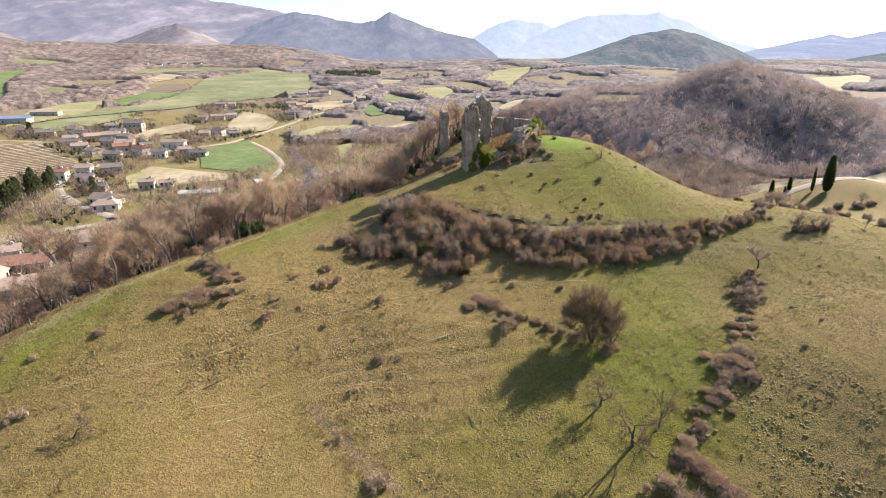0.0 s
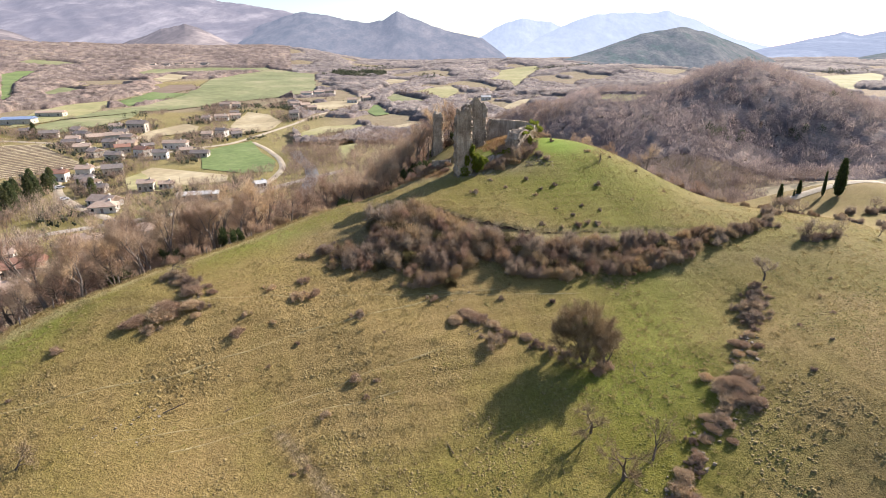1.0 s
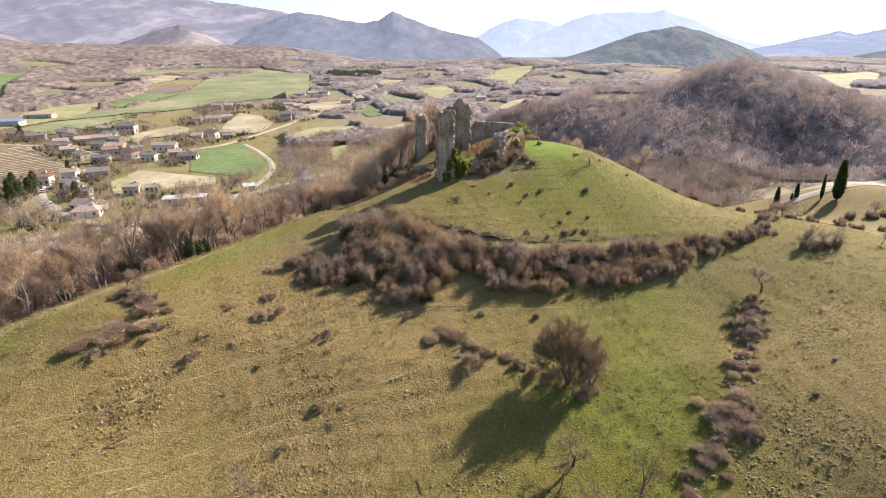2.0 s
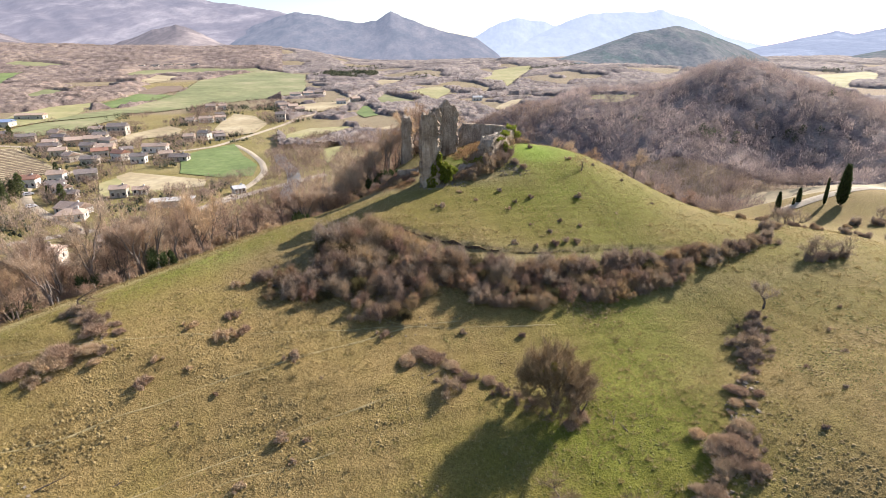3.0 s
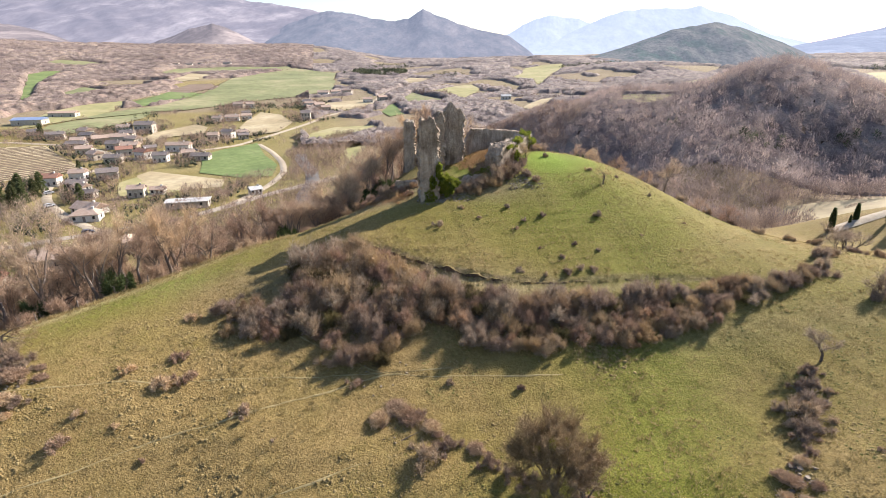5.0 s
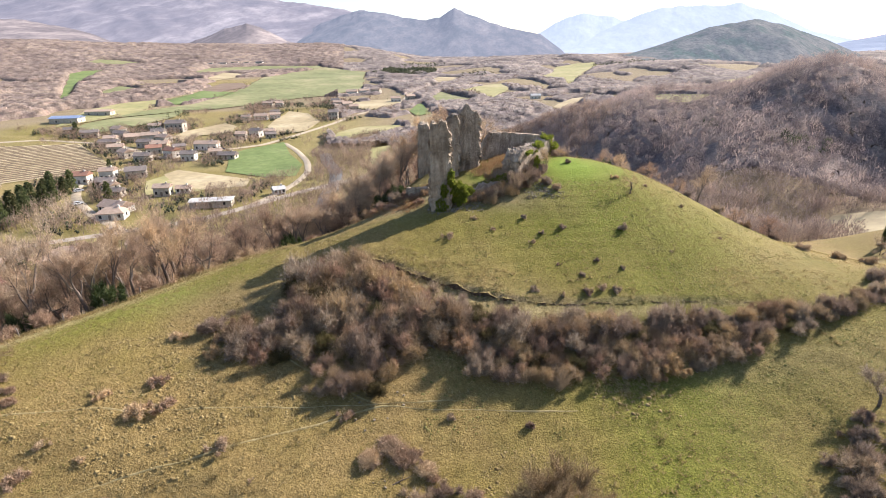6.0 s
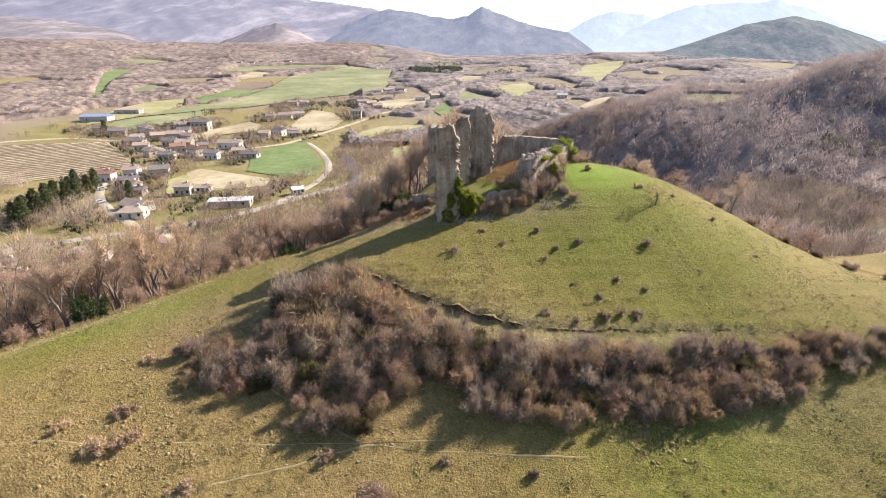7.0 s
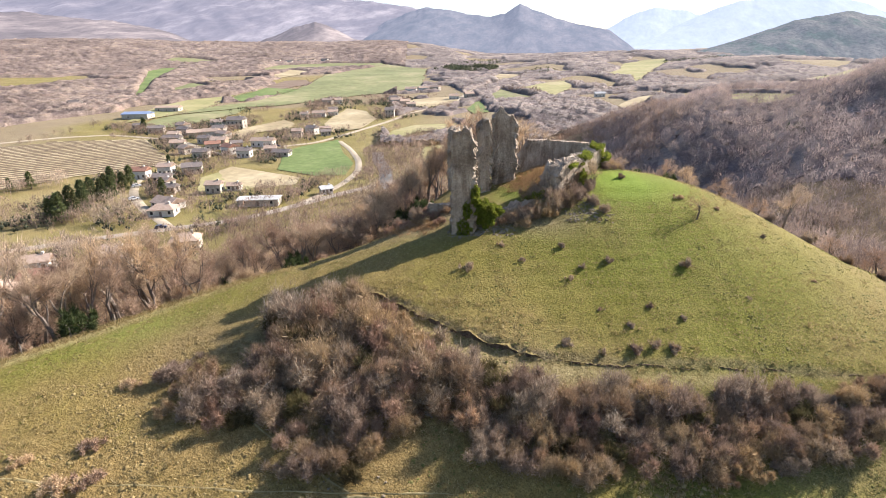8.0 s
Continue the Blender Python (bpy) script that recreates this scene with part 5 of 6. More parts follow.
# ---- the ruined castle on the mound ----
def masonry(name, a, b, thick, foot, tops, seed, ragged=0.35, parent=None, lean=0.0, step=0.24, worn=(0.1, 0.3)):
    """A broken length of rubble wall from a to b (plan), with its top following tops: (share of the length, height)."""
    a, b = np.array(a, float), np.array(b, float)
    run = np.linalg.norm(b - a)
    along, across = (b - a) / run, np.array((-(b - a)[1], (b - a)[0])) / run
    nu, nw = max(3, int(run / step)), max(2, int(thick / step))
    highest = max(t for _, t in tops)
    nv = max(4, int((highest - foot) / step))
    us, ts = np.linspace(0, 1, nu + 1), np.linspace(-0.5, 0.5, nw + 1)
    share, crest = np.array(tops).T
    index, verts, faces = {}, [], []
    g = np.random.default_rng(int(seed * 10))

    def corner(i, j, k):
        key = (i, j, k)
        if key not in index:
            top = np.interp(us[i], share, crest) + ragged * (noise.noise(Vector((seed + us[i] * run * 0.9, ts[k] * 2.1, 3.3))) * 1.2 + noise.noise(Vector((seed + us[i] * run * 3.1, ts[k] * 5.1, 7.3))) * 1.3)
            v = j / nv
            z = foot + (top - foot) * v
            p = a + along * run * us[i] + across * thick * ts[k]
            q = Vector((p[0] * 1.3 + seed, p[1] * 1.3, z * 1.3))
            end = worn[0] if i == 0 else worn[1] if i == nu else 0.0
            shove = noise.noise_vector(q) * (0.07 + end) + noise.noise_vector(q * 2.7) * (0.06 + end * 0.6) + noise.noise_vector(q * 6.1) * 0.04
            swell = 1 + 0.04 * (1 - v) ** 2
            p = a + along * run * (0.5 + (us[i] - 0.5) * swell) + across * thick * ts[k] * swell
            index[key] = len(verts)
            jolt = Vector((g.uniform(-1, 1), g.uniform(-1, 1), g.uniform(-1, 1))) * (0.045 + end * 0.35)
            shove = shove + jolt
            verts.append((p[0] + shove.x + lean * v, p[1] + shove.y, z + (shove.z if j else 0)))
        return index[key]

    for j in range(nv):
        for i in range(nu):
            faces.append([corner(i, j, 0), corner(i + 1, j, 0), corner(i + 1, j + 1, 0), corner(i, j + 1, 0)])
            faces.append([corner(i + 1, j, nw), corner(i, j, nw), corner(i, j + 1, nw), corner(i + 1, j + 1, nw)])
        for k in range(nw):
            faces.append([corner(0, j, k + 1), corner(0, j, k), corner(0, j + 1, k), corner(0, j + 1, k + 1)])
            faces.append([corner(nu, j, k), corner(nu, j, k + 1), corner(nu, j + 1, k + 1), corner(nu, j + 1, k)])
    for i in range(nu):
        for k in range(nw):
            faces.append([corner(i, nv, k), corner(i + 1, nv, k), corner(i + 1, nv, k + 1), corner(i, nv, k + 1)])
    return mesh_object(name, verts, faces, MASONRY, parent)


castle = tagged(new("castle_ruin"), "ruined castle of pale rubble stone with broken towers", "ruin")
castle.location = (0, 0, 0)
masonry("tower_fragment", (3.8, 98.4), (6.3, 98.7), 1.7, 22.8, [(0, 34.9), (0.12, 35.3), (0.4, 35.0), (0.46, 35.6), (0.8, 35.5), (0.86, 34.6), (1, 34.3)], 1.0, 0.22, castle, worn=(0.06, 0.32))
masonry("tower_fragment", (3.4, 99.4), (4.3, 99.6), 1.1, 22.6, [(0, 33.6), (0.4, 34.5), (0.8, 34.3), (1, 33.8)], 33.0, 0.3, castle, worn=(0.2, 0.1))
masonry("tower_fragment", (-1.0, 117.4), (0.8, 117.4), 1.5, 24.2, [(0, 32.7), (0.3, 33.2), (0.5, 32.8), (0.85, 33.0), (1, 32.4)], 5.0, 0.25, castle, worn=(0.12, 0.25))
masonry("tower_fragment", (6.4, 110.2), (9.2, 110.9), 1.5, 26.3, [(0, 35.3), (0.15, 35.9), (0.3, 36.5), (0.45, 36.2), (0.55, 35.6), (0.9, 35.3), (1, 34.6)], 9.0, 0.25, castle, worn=(0.15, 0.38))
masonry("tower_fragment", (4.8, 108.0), (6.3, 108.5), 1.2, 25.6, [(0, 34.5), (0.3, 34.9), (0.4, 35.4), (0.85, 35.2), (1, 34.0)], 13.0, 0.35, castle, worn=(0.1, 0.4))
masonry("curtain_wall", (9.4, 113.8), (18.4, 119.6), 1.1, 26.0, [(0, 29.8), (0.06, 31.0), (0.12, 31.9), (0.3, 31.8), (0.9, 31.0), (1, 30.8)], 17.0, 0.10, castle, worn=(0.3, 0.1))
masonry("curtain_wall", (13.9, 105.0), (19.4, 116.5), 2.3, 24.8, [(0, 29.3), (0.06, 30.3), (0.15, 30.7), (0.3, 30.5), (0.5, 30.4), (1, 30.8)], 21.0, 0.25, castle, worn=(0.35, 0.2))
masonry("low_wall", (6.9, 99.8), (14.0, 104.8), 1.2, 23.5, [(0, 26.4), (0.3, 26.0), (0.7, 26.8), (1, 28.0)], 25.0, 0.35, castle)
masonry("low_wall", (-0.8, 105.2), (2.6, 104.2), 0.7, 22.0, [(0, 25.3), (1, 25.6)], 29.0, 0.12, castle)

# ---- thicket along the foot of the mound ----
kinds = [shrub(11, 4.2, 2.9, 5200), shrub(12, 3.8, 3.4, 5200, TWIG_GREY, name="thorn_bush", label="leafless grey-brown thorn bush"), shrub(13, 4.6, 2.6, 5200, TWIG_GREY, label="broad leafless grey-brown bush"),
         shrub(14, 3.6, 2.6, 4400, TWIG_RED, label="leafless russet scrub bush"), shrub(15, 3.1, 2.4, 4200, BROOM, leafy=0.2, name="broom_bush", label="dark green broom bush")]
rng = np.random.default_rng(5)
spots = []
for attempt in range(6000):
    x = rng.uniform(-14, 44)
    front = np.interp(x, [-14, -11, -6, -3.6, -2.6, 0, 3, 4.6, 6.5, 9.5, 11, 15, 19, 21, 28, 34, 44], [73.4, 71.0, 71.2, 73.8, 71.0, 69.2, 70.0, 72.8, 75.3, 75.2, 73.2, 72.7, 73.6, 75.4, 75.4, 77.6, 83.2])
    rear = np.interp(x, [-14, -8, -3, 2, 6, 11, 16, 24, 30, 44], [76, 83, 84.6, 82.0, 79.8, 79.2, 79.4, 80.4, 82.0, 85.6])
    y = rng.uniform(front, rear)
    if x < -7.5 and y > 74.0:
        continue
    if all((x - a) ** 2 + (y - b) ** 2 > (1.15 if 5 < x < 26 else 1.35) ** 2 for a, b in spots):
        spots.append((x, y))
used = set()
for k, (x, y) in enumerate(spots):
    pick = int(rng.choice(5, p=[0.32, 0.26, 0.2, 0.13, 0.09]))
    deep = (y - np.interp(x, [-14, 0, 11, 28, 44], [72, 70, 74.5, 77, 83.6])) / 6
    args = (x, y, rng.uniform(0, 360), rng.uniform(0.68, 0.98) * (1.2 if -8 < x < 2 and y > 76 else 1.0) * (0.80 + 0.38 * min(1, max(0, deep))))
    ob = put(kinds[pick], *args) if pick not in used else repeat(kinds[pick], *args)
    used.add(pick)
    tagged(ob, group="thicket below the mound")

# ---- the lone tree with its dark shade ----
def leaf_clump(parent, x, y, z, size, leaves, mat, label, seed):
    """A round evergreen clump growing among the bare limbs of a tree."""
    g = np.random.default_rng(seed)
    ball = g.normal(size=(leaves, 3))
    ball /= np.linalg.norm(ball, axis=1, keepdims=True)
    start = np.array((x, y, z)) + ball * size * g.uniform(0.2, 1.0, (leaves, 1)) ** 0.5
    verts, faces = blade_mesh(start, (ball + g.normal(0, 0.5, ball.shape)) * 0.16, g.uniform(0.05, 0.10, leaves), g)
    return tagged(mesh_object("evergreen_clump", verts, faces, mat, parent), label)


CLUMP_LEAF = plain("olive_yellow_leaf", [(0.13, 0.12, 0.03), (0.22, 0.195, 0.045), (0.33, 0.29, 0.08)], per_island=True, thin=0.35)
lone = put(bare_tree(31, 8.8, 0.58, 15000, 0.85, name="tree", stems=9, trunk=0.22, upward=0.09, mat=TWIG_TREE, width=0.036, label="broad many-stemmed bare tree on the pasture, browned twigs"), 18.4, 58.4, 0, 0.64, tall=1.42)
put(bare_tree(33, 6.4, 0.5, 5000, 0.7, stems=5, trunk=0.22, upward=0.1, mat=TWIG_TREE, width=0.034, label="smaller many-stemmed bare tree beside the broad one"), 20.5, 57.8, 40, 0.8)
g = np.random.default_rng(32)
for k in range(9):
    leaf_clump(lone, g.normal(-0.3, 1.1), g.normal(0, 1.0), g.uniform(4.8, 6.6), g.uniform(0.3, 0.6), 240, CLUMP_LEAF, "olive-yellow leaf clump", 40 + k)




# ---- trees along the edge of the pasture and down the slope ----
edge_kinds = [bare_tree(51, 7.8, 0.36, 1300, 0.7, upward=0.14, width=0.032, mat=TWIG_SLOPE, bark=SLOPE_BARK, label="bare grey-brown tree on the wooded slope"), bare_tree(52, 7.0, 0.40, 1300, 0.65, upward=0.14, width=0.032, mat=TWIG_SLOPE, bark=SLOPE_BARK, stems=2, label="bare grey tree with forked trunk on the slope"),
              bare_tree(53, 9.0, 0.32, 1400, 0.75, upward=0.15, width=0.032, mat=TWIG_SLOPE, bark=SLOPE_BARK, label="tall bare tree on the wooded slope"), bare_tree(54, 5.0, 0.55, 1100, 0.65, width=0.032, mat=TWIG_RED, stems=3, label="small bare russet tree at the pasture edge"),
              shrub(55, 3.0, 3.2, 1900, LEAF, width=0.09, label="dark evergreen bush among bare trees"), shrub(56, 3.2, 2.4, 2400, TWIG_SLOPE, label="bare bush at the edge of the pasture")]
rng = np.random.default_rng(77)
spots, used = [], set()
tries = 0
while len(spots) < 270 and tries < 30000:
    tries += 1
    x, y = rng.uniform(-78, 14), rng.uniform(28, 150)
    s = slope_of(x, y)
    back = 0.25 * (x - 10) + 0.97 * (y - 125)
    crest = np.interp(y, [28, 45, 60, 80, 95, 110, 125, 150], [5, 5, 6, 4.5, 6, 2, -3, -10])
    if not (crest < s < (46 if y > 84 else crest + 9 if y < 72 else crest + 20)):
        continue
    gap = (2.0 if s < crest + 10 else 3.0) * (1.5 if y < 62 else 1.0)
    if all((x - a) ** 2 + (y - b) ** 2 > gap ** 2 for a, b in spots):
        spots.append((x, y))
        near_edge = s < crest + 4
        pick = int(rng.choice(6, p=[0.16, 0.16, 0.08, 0.22, 0.14, 0.24] if near_edge else [0.30, 0.26, 0.18, 0.10, 0.08, 0.08]))
        args = (x, y, rng.uniform(0, 360), rng.uniform(0.85, 1.15) if near_edge else rng.uniform(1.0, 1.45))
        ob = put(edge_kinds[pick], *args) if pick not in used else repeat(edge_kinds[pick], *args)
        used.add(pick)
        tagged(ob, group="trees on the slope")
# trees behind the castle and on the far side of the mound
for x, y in [(16, 126), (20, 125), (24, 123.5), (28, 122.5), (32, 121), (36, 119), (12, 128), (22, 129), (30, 128), (40, 118.5), (26, 132), (44, 117), (6, 130), (49, 117), (35, 126), (54, 117)]:
    pick = int(rng.choice([0, 1, 3, 5]))
    repeat(edge_kinds[pick], x + rng.normal(0, 0.8), y + rng.normal(0, 0.8), rng.uniform(0, 360), rng.uniform(0.5, 0.8))
for x, y, size in [(29.5, 123, 0.8), (25.0, 122.0, 0.55), (-4.0, 112.5, 0.9), (-2.0, 109, 0.7)]:
    repeat(edge_kinds[4], x, y, x * 41 % 360, size)

# ---- fence posts along the edge ----
POST = plain("weathered_post", [(0.22, 0.19, 0.16), (0.34, 0.30, 0.26)], 5.0)
fence = tagged(new("fence"), "weathered wooden fence posts along the pasture edge", "fence")
line = smooth_line([(-46, 49), (-44.5, 59), (-40.5, 65.5), (-36.5, 68.5), (-32, 73), (-28.5, 79), (-25.5, 85)], 3.4)
for k, (x, y) in enumerate(line):
    z = ground_at(x, y)
    verts, faces = limb_mesh([((x, y, z - 0.3), (x + rng.normal(0, 0.08), y + rng.normal(0, 0.08), z + rng.uniform(0.95, 1.2)), 0.075, 0.06)])
    mesh_object("post", verts, faces, POST, fence)

# ---- saplings ----
put(bare_tree(61, 4.3, 0.45, 700, 0.5, lean=(0.25, 0.1), mat=TWIG_TREE, name="sapling", trunk=0.42, width=0.028, label="slender bare young tree with a round crown"), 17.0, 48.6)
put(bare_tree(62, 6.0, 0.55, 700, 0.6, lean=(0.12, 0.15), mat=TWIG_TREE, name="sapling", trunk=0.36, width=0.026, label="crooked bare tree on the pasture"), 18.7, 43.0)
put(bare_tree(63, 4.6, 0.40, 300, 0.45, lean=(0.3, 0.1), mat=TWIG_TREE, name="sapling", trunk=0.3, width=0.026, label="thin leaning bare sapling"), 21.7, 44.7)
put(bare_tree(64, 4.3, 0.42, 700, 0.5, lean=(0.1, 0.0), mat=TWIG_GREY, name="sapling", trunk=0.4, width=0.028, label="small bare tree beside the overgrown wall"), 45.2, 72.6)
put(bare_tree(65, 3.2, 0.6, 160, 0.5, lean=(0.7, 0.2), mat=TWIG, name="sapling", trunk=0.4, width=0.03, label="wind-bent bare little tree on the mound"), 29.8, 103.6)
put(bare_tree(66, 2.6, 0.5, 260, 0.4, lean=(0.2, 0.0), mat=TWIG_GREY, name="sapling", label="small bare tree on the pasture"), 67.0, 83.0)
put(bare_tree(67, 2.8, 0.5, 260, 0.5, lean=(0.9, 0.3), mat=TWIG_TREE, name="sapling", trunk=0.4, label="bent dead little tree on dry grass"), -32.6, 39.0)
put(bare_tree(68, 4.6, 0.5, 300, 0.5, mat=TWIG, name="tree", label="dead ivy-hung tree at the pasture corner"), -31.2, 64.8)
for seed, x, y, tall in [(71, 57.0, 82.6, 3.4), (72, 58.6, 82.4, 3.0), (73, 60.0, 82.2, 3.2), (74, 55.8, 82.2, 2.4), (75, 63, 100, 3.4), (76, 66, 104, 3.8), (77, 69, 107, 3.8), (78, 60, 97, 3.0), (79, 71.6, 117.5, 3.4), (80, 88, 112, 2.6)]:
    put(bare_tree(seed, tall, 0.5, 360, 0.5, mat=TWIG_GREY, stems=2, label="bare grey shrub tree near the track"), x, y)

# ---- low bushes on the pasture ----
low_kinds = [shrub(81, 1.9, 1.05, 1400, TWIG_STRAW, 0.032, label="low brown bramble clump on the pasture"), shrub(82, 1.7, 1.1, 1400, TWIG_STRAW, 0.032, label="small dry bush on the grass"), shrub(83, 1.1, 0.9, 600, TWIG_GREY, 0.028, label="small grey thorn bush on the mound")]
LOW = [
    (0, -16.8, 72.1, 0.9), (1, -18.8, 64.1, 0.9), (0, -15.4, 66.6, 1.0), (0, -15.2, 63.4, 1.3), (1, -13.7, 64.4, 1.2), (1, -7.8, 62.2, 1.15), (1, -20.2, 59.2, 0.7), (0, -17.1, 59.0, 0.5),
    (0, -20.4, 56.7, 1.1), (1, -13.9, 57.1, 0.45), (0, -7.0, 53.9, 0.9), (1, -5.5, 51.9, 0.5), (1, -4.7, 53.9, 0.5), (2, 16.3, 68.9, 1.0), (2, 9.6, 68.6, 0.9), (1, 0.9, 67.0, 0.9), (1, -16.2, 53.9, 0.4),
    (0, -9.4, 49.4, 0.7), (1, -9.8, 43.6, 0.6), (0, -5.4, 38.9, 1.4), (0, -36.4, 50.9, 0.8), (0, -38.2, 40.4, 1.1), (0, -40.9, 47.1, 0.7), (1, -4.6, 60.2, 0.3), (1, -10.9, 43.0, 0.4), (0, -37, 45, 0.3),
    (2, 15.8, 96.8, 0.9), (2, 18.0, 94.0, 0.8), (2, 20.5, 95.3, 1.0), (1, 16.9, 92.2, 0.6), (2, 27.9, 95.9, 1.4), (2, 24.1, 90.0, 0.8), (2, 22.3, 87.4, 0.9), (2, 26.9, 89.2, 0.8), (2, 16.9, 84.1, 1.2),
    (2, 19.9, 83.9, 0.9), (2, 22.6, 84.8, 1.3), (2, 24.2, 85.6, 1.3), (2, 25.8, 85.6, 1.2), (2, 22.2, 111.2, 1.0), (2, 36.8, 104.0, 0.7), (1, 6.9, 91.7, 1.0), (1, 19.7, 88.8, 0.4), (1, 28.4, 107.3, 0.7),
    (2, 44, 56.5, 0.6), (2, 39.6, 52.1, 0.8), (1, 47.6, 62, 0.5), (2, 52.5, 70.5, 0.6), (1, 49, 66.6, 0.5), (2, 57, 62, 0.9), (1, 43, 60.5, 0.4), (2, 60, 70, 0.7), (1, 55, 56, 0.7), (2, 47, 49, 0.8),
    (1, 32.5, 107, 0.5), (1, 40, 98, 0.4), (1, 33, 93, 0.35), (1, 12, 94, 0.5), (1, 9.5, 96, 0.6),
]
used = set()
for kind, x, y, size in LOW:
    args = (x, y, (x * 71 + y * 13) % 360, size)
    ob = put(low_kinds[kind], *args) if kind not in used else repeat(low_kinds[kind], *args)
    used.add(kind)
    tagged(ob, group="low bushes on the grass")

# ---- brambles: heap by the tree, corner of the pasture, row along the fallen wall ----
bramble = shrub(91, 3.5, 1.15, 3400, TWIG_STRAW, 0.032, name="bramble", label="tangled straw-brown bramble heap on the grass")
grey_heap = shrub(92, 3.0, 1.8, 2600, TWIG_GREY, 0.030, name="thorn_bush", label="grey thorn bush beside the brambles")
HEAPS = [(0, 3.4, 63.8, 0.8), (0, 5.0, 64.6, 1.0), (0, 6.8, 64.4, 1.05), (0, 8.3, 63.9, 0.8), (1, 8.0, 60.8, 1.0), (1, 9.6, 61.8, 0.8), (0, 11.9, 61.9, 0.7), (1, 13.4, 60.9, 0.65), (1, 14.8, 60.0, 0.6), (1, 16.4, 59.3, 0.7),
         (0, 20.3, 57.6, 0.8), (0, 19.4, 57.0, 0.7), (0, -27.2, 61.4, 1.0), (1, -28.3, 62.6, 0.9), (0, -27.9, 58.0, 1.2), (0, -29.0, 56.4, 1.2), (0, -26.3, 59.0, 0.9), (0, -31.0, 55.4, 0.9), (1, -30.4, 64.2, 1.0), (0, -25.0, 61.5, 0.5),
         (1, 41.6, 67.2, 1.1), (1, 40.6, 65.4, 1.2), (1, 39.6, 63.8, 1.0), (1, 42.6, 69.4, 0.8), (1, 43.8, 71.2, 0.6), (0, 37.2, 60.3, 0.6), (0, 36.0, 58.6, 0.7), (0, 34.9, 56.8, 0.6), (0, 33.6, 54.2, 0.9), (0, 32.4, 52.6, 1.0),
         (0, 31.0, 51.6, 1.0), (0, 33.2, 51.4, 0.9), (0, 30.6, 49.9, 1.0), (0, 32.2, 49.8, 0.9), (0, 29.2, 48.4, 0.8), (0, 28.4, 47.2, 0.7), (0, 27.0, 46.0, 0.6), (0, 25.6, 44.6, 0.6), (0, 24.2, 42.8, 0.8), (0, 23.2, 41.2, 0.9),
         (0, 23.8, 39.6, 1.0), (0, 24.6, 38.2, 1.0), (0, 25.8, 36.6, 1.1), (1, 20.2, 38.2, 1.2), (1, 21.2, 36.4, 1.2), (0, 27.0, 35.0, 1.0)]
g = np.random.default_rng(44)
HEAPS += [(k if g.random() < 0.75 else 1 - k, x + g.normal(0, 0.75), y + g.normal(0, 0.75), s * g.uniform(0.45, 0.85)) for k, x, y, s in HEAPS for _ in range(2) if x > 22 or x < -20 or y > 63]
used = set()
for kind, x, y, size in HEAPS:
    base_kind = (bramble, grey_heap)[kind]
    args = (x, y, (x * 57 + y * 29) % 360, size)
    ob = put(base_kind, *args) if kind not in used else repeat(base_kind, *args)
    used.add(kind)
    tagged(ob, group="brambles")

# ---- hedge going on to the right of the thicket, and scrub beyond the mound ----
for x, y, size in [(44, 84.6, 0.7), (46, 84.4, 0.75), (48, 85, 0.8), (50, 86, 0.8), (52, 87.2, 0.75), (53.8, 89, 0.7), (47, 86.2, 0.6), (51.4, 88.4, 0.6), (55.4, 81.6, 0.5), (56.8, 81.2, 0.5), (58.4, 81.6, 0.5), (60.2, 82.0, 0.55), (57.6, 82.6, 0.4),
                   (73, 86.4, 0.8), (75, 88, 0.7), (55.6, 92.6, 0.8), (57.6, 94.4, 0.6), (48, 110, 0.5), (51, 108, 0.5), (54, 105, 0.6), (57, 103, 0.55), (60, 101.5, 0.6), (63, 98, 0.5), (66, 97, 0.6), (70, 96, 0.55), (74, 96.5, 0.6), (78, 97, 0.5), (82, 110, 0.7), (85.5, 109.5, 0.7), (89, 111, 0.6), (79, 108, 0.5),
                   (27.8, 75.4, 0.55), (-12.4, 70.6, 0.5), (-1.4, 69.2, 0.6), (45, 114, 0.6), (41, 116, 0.5)]:
    pick = int(rng.choice([0, 1, 2]))
    repeat(kinds[pick], x, y, rng.uniform(0, 360), size * 0.85)

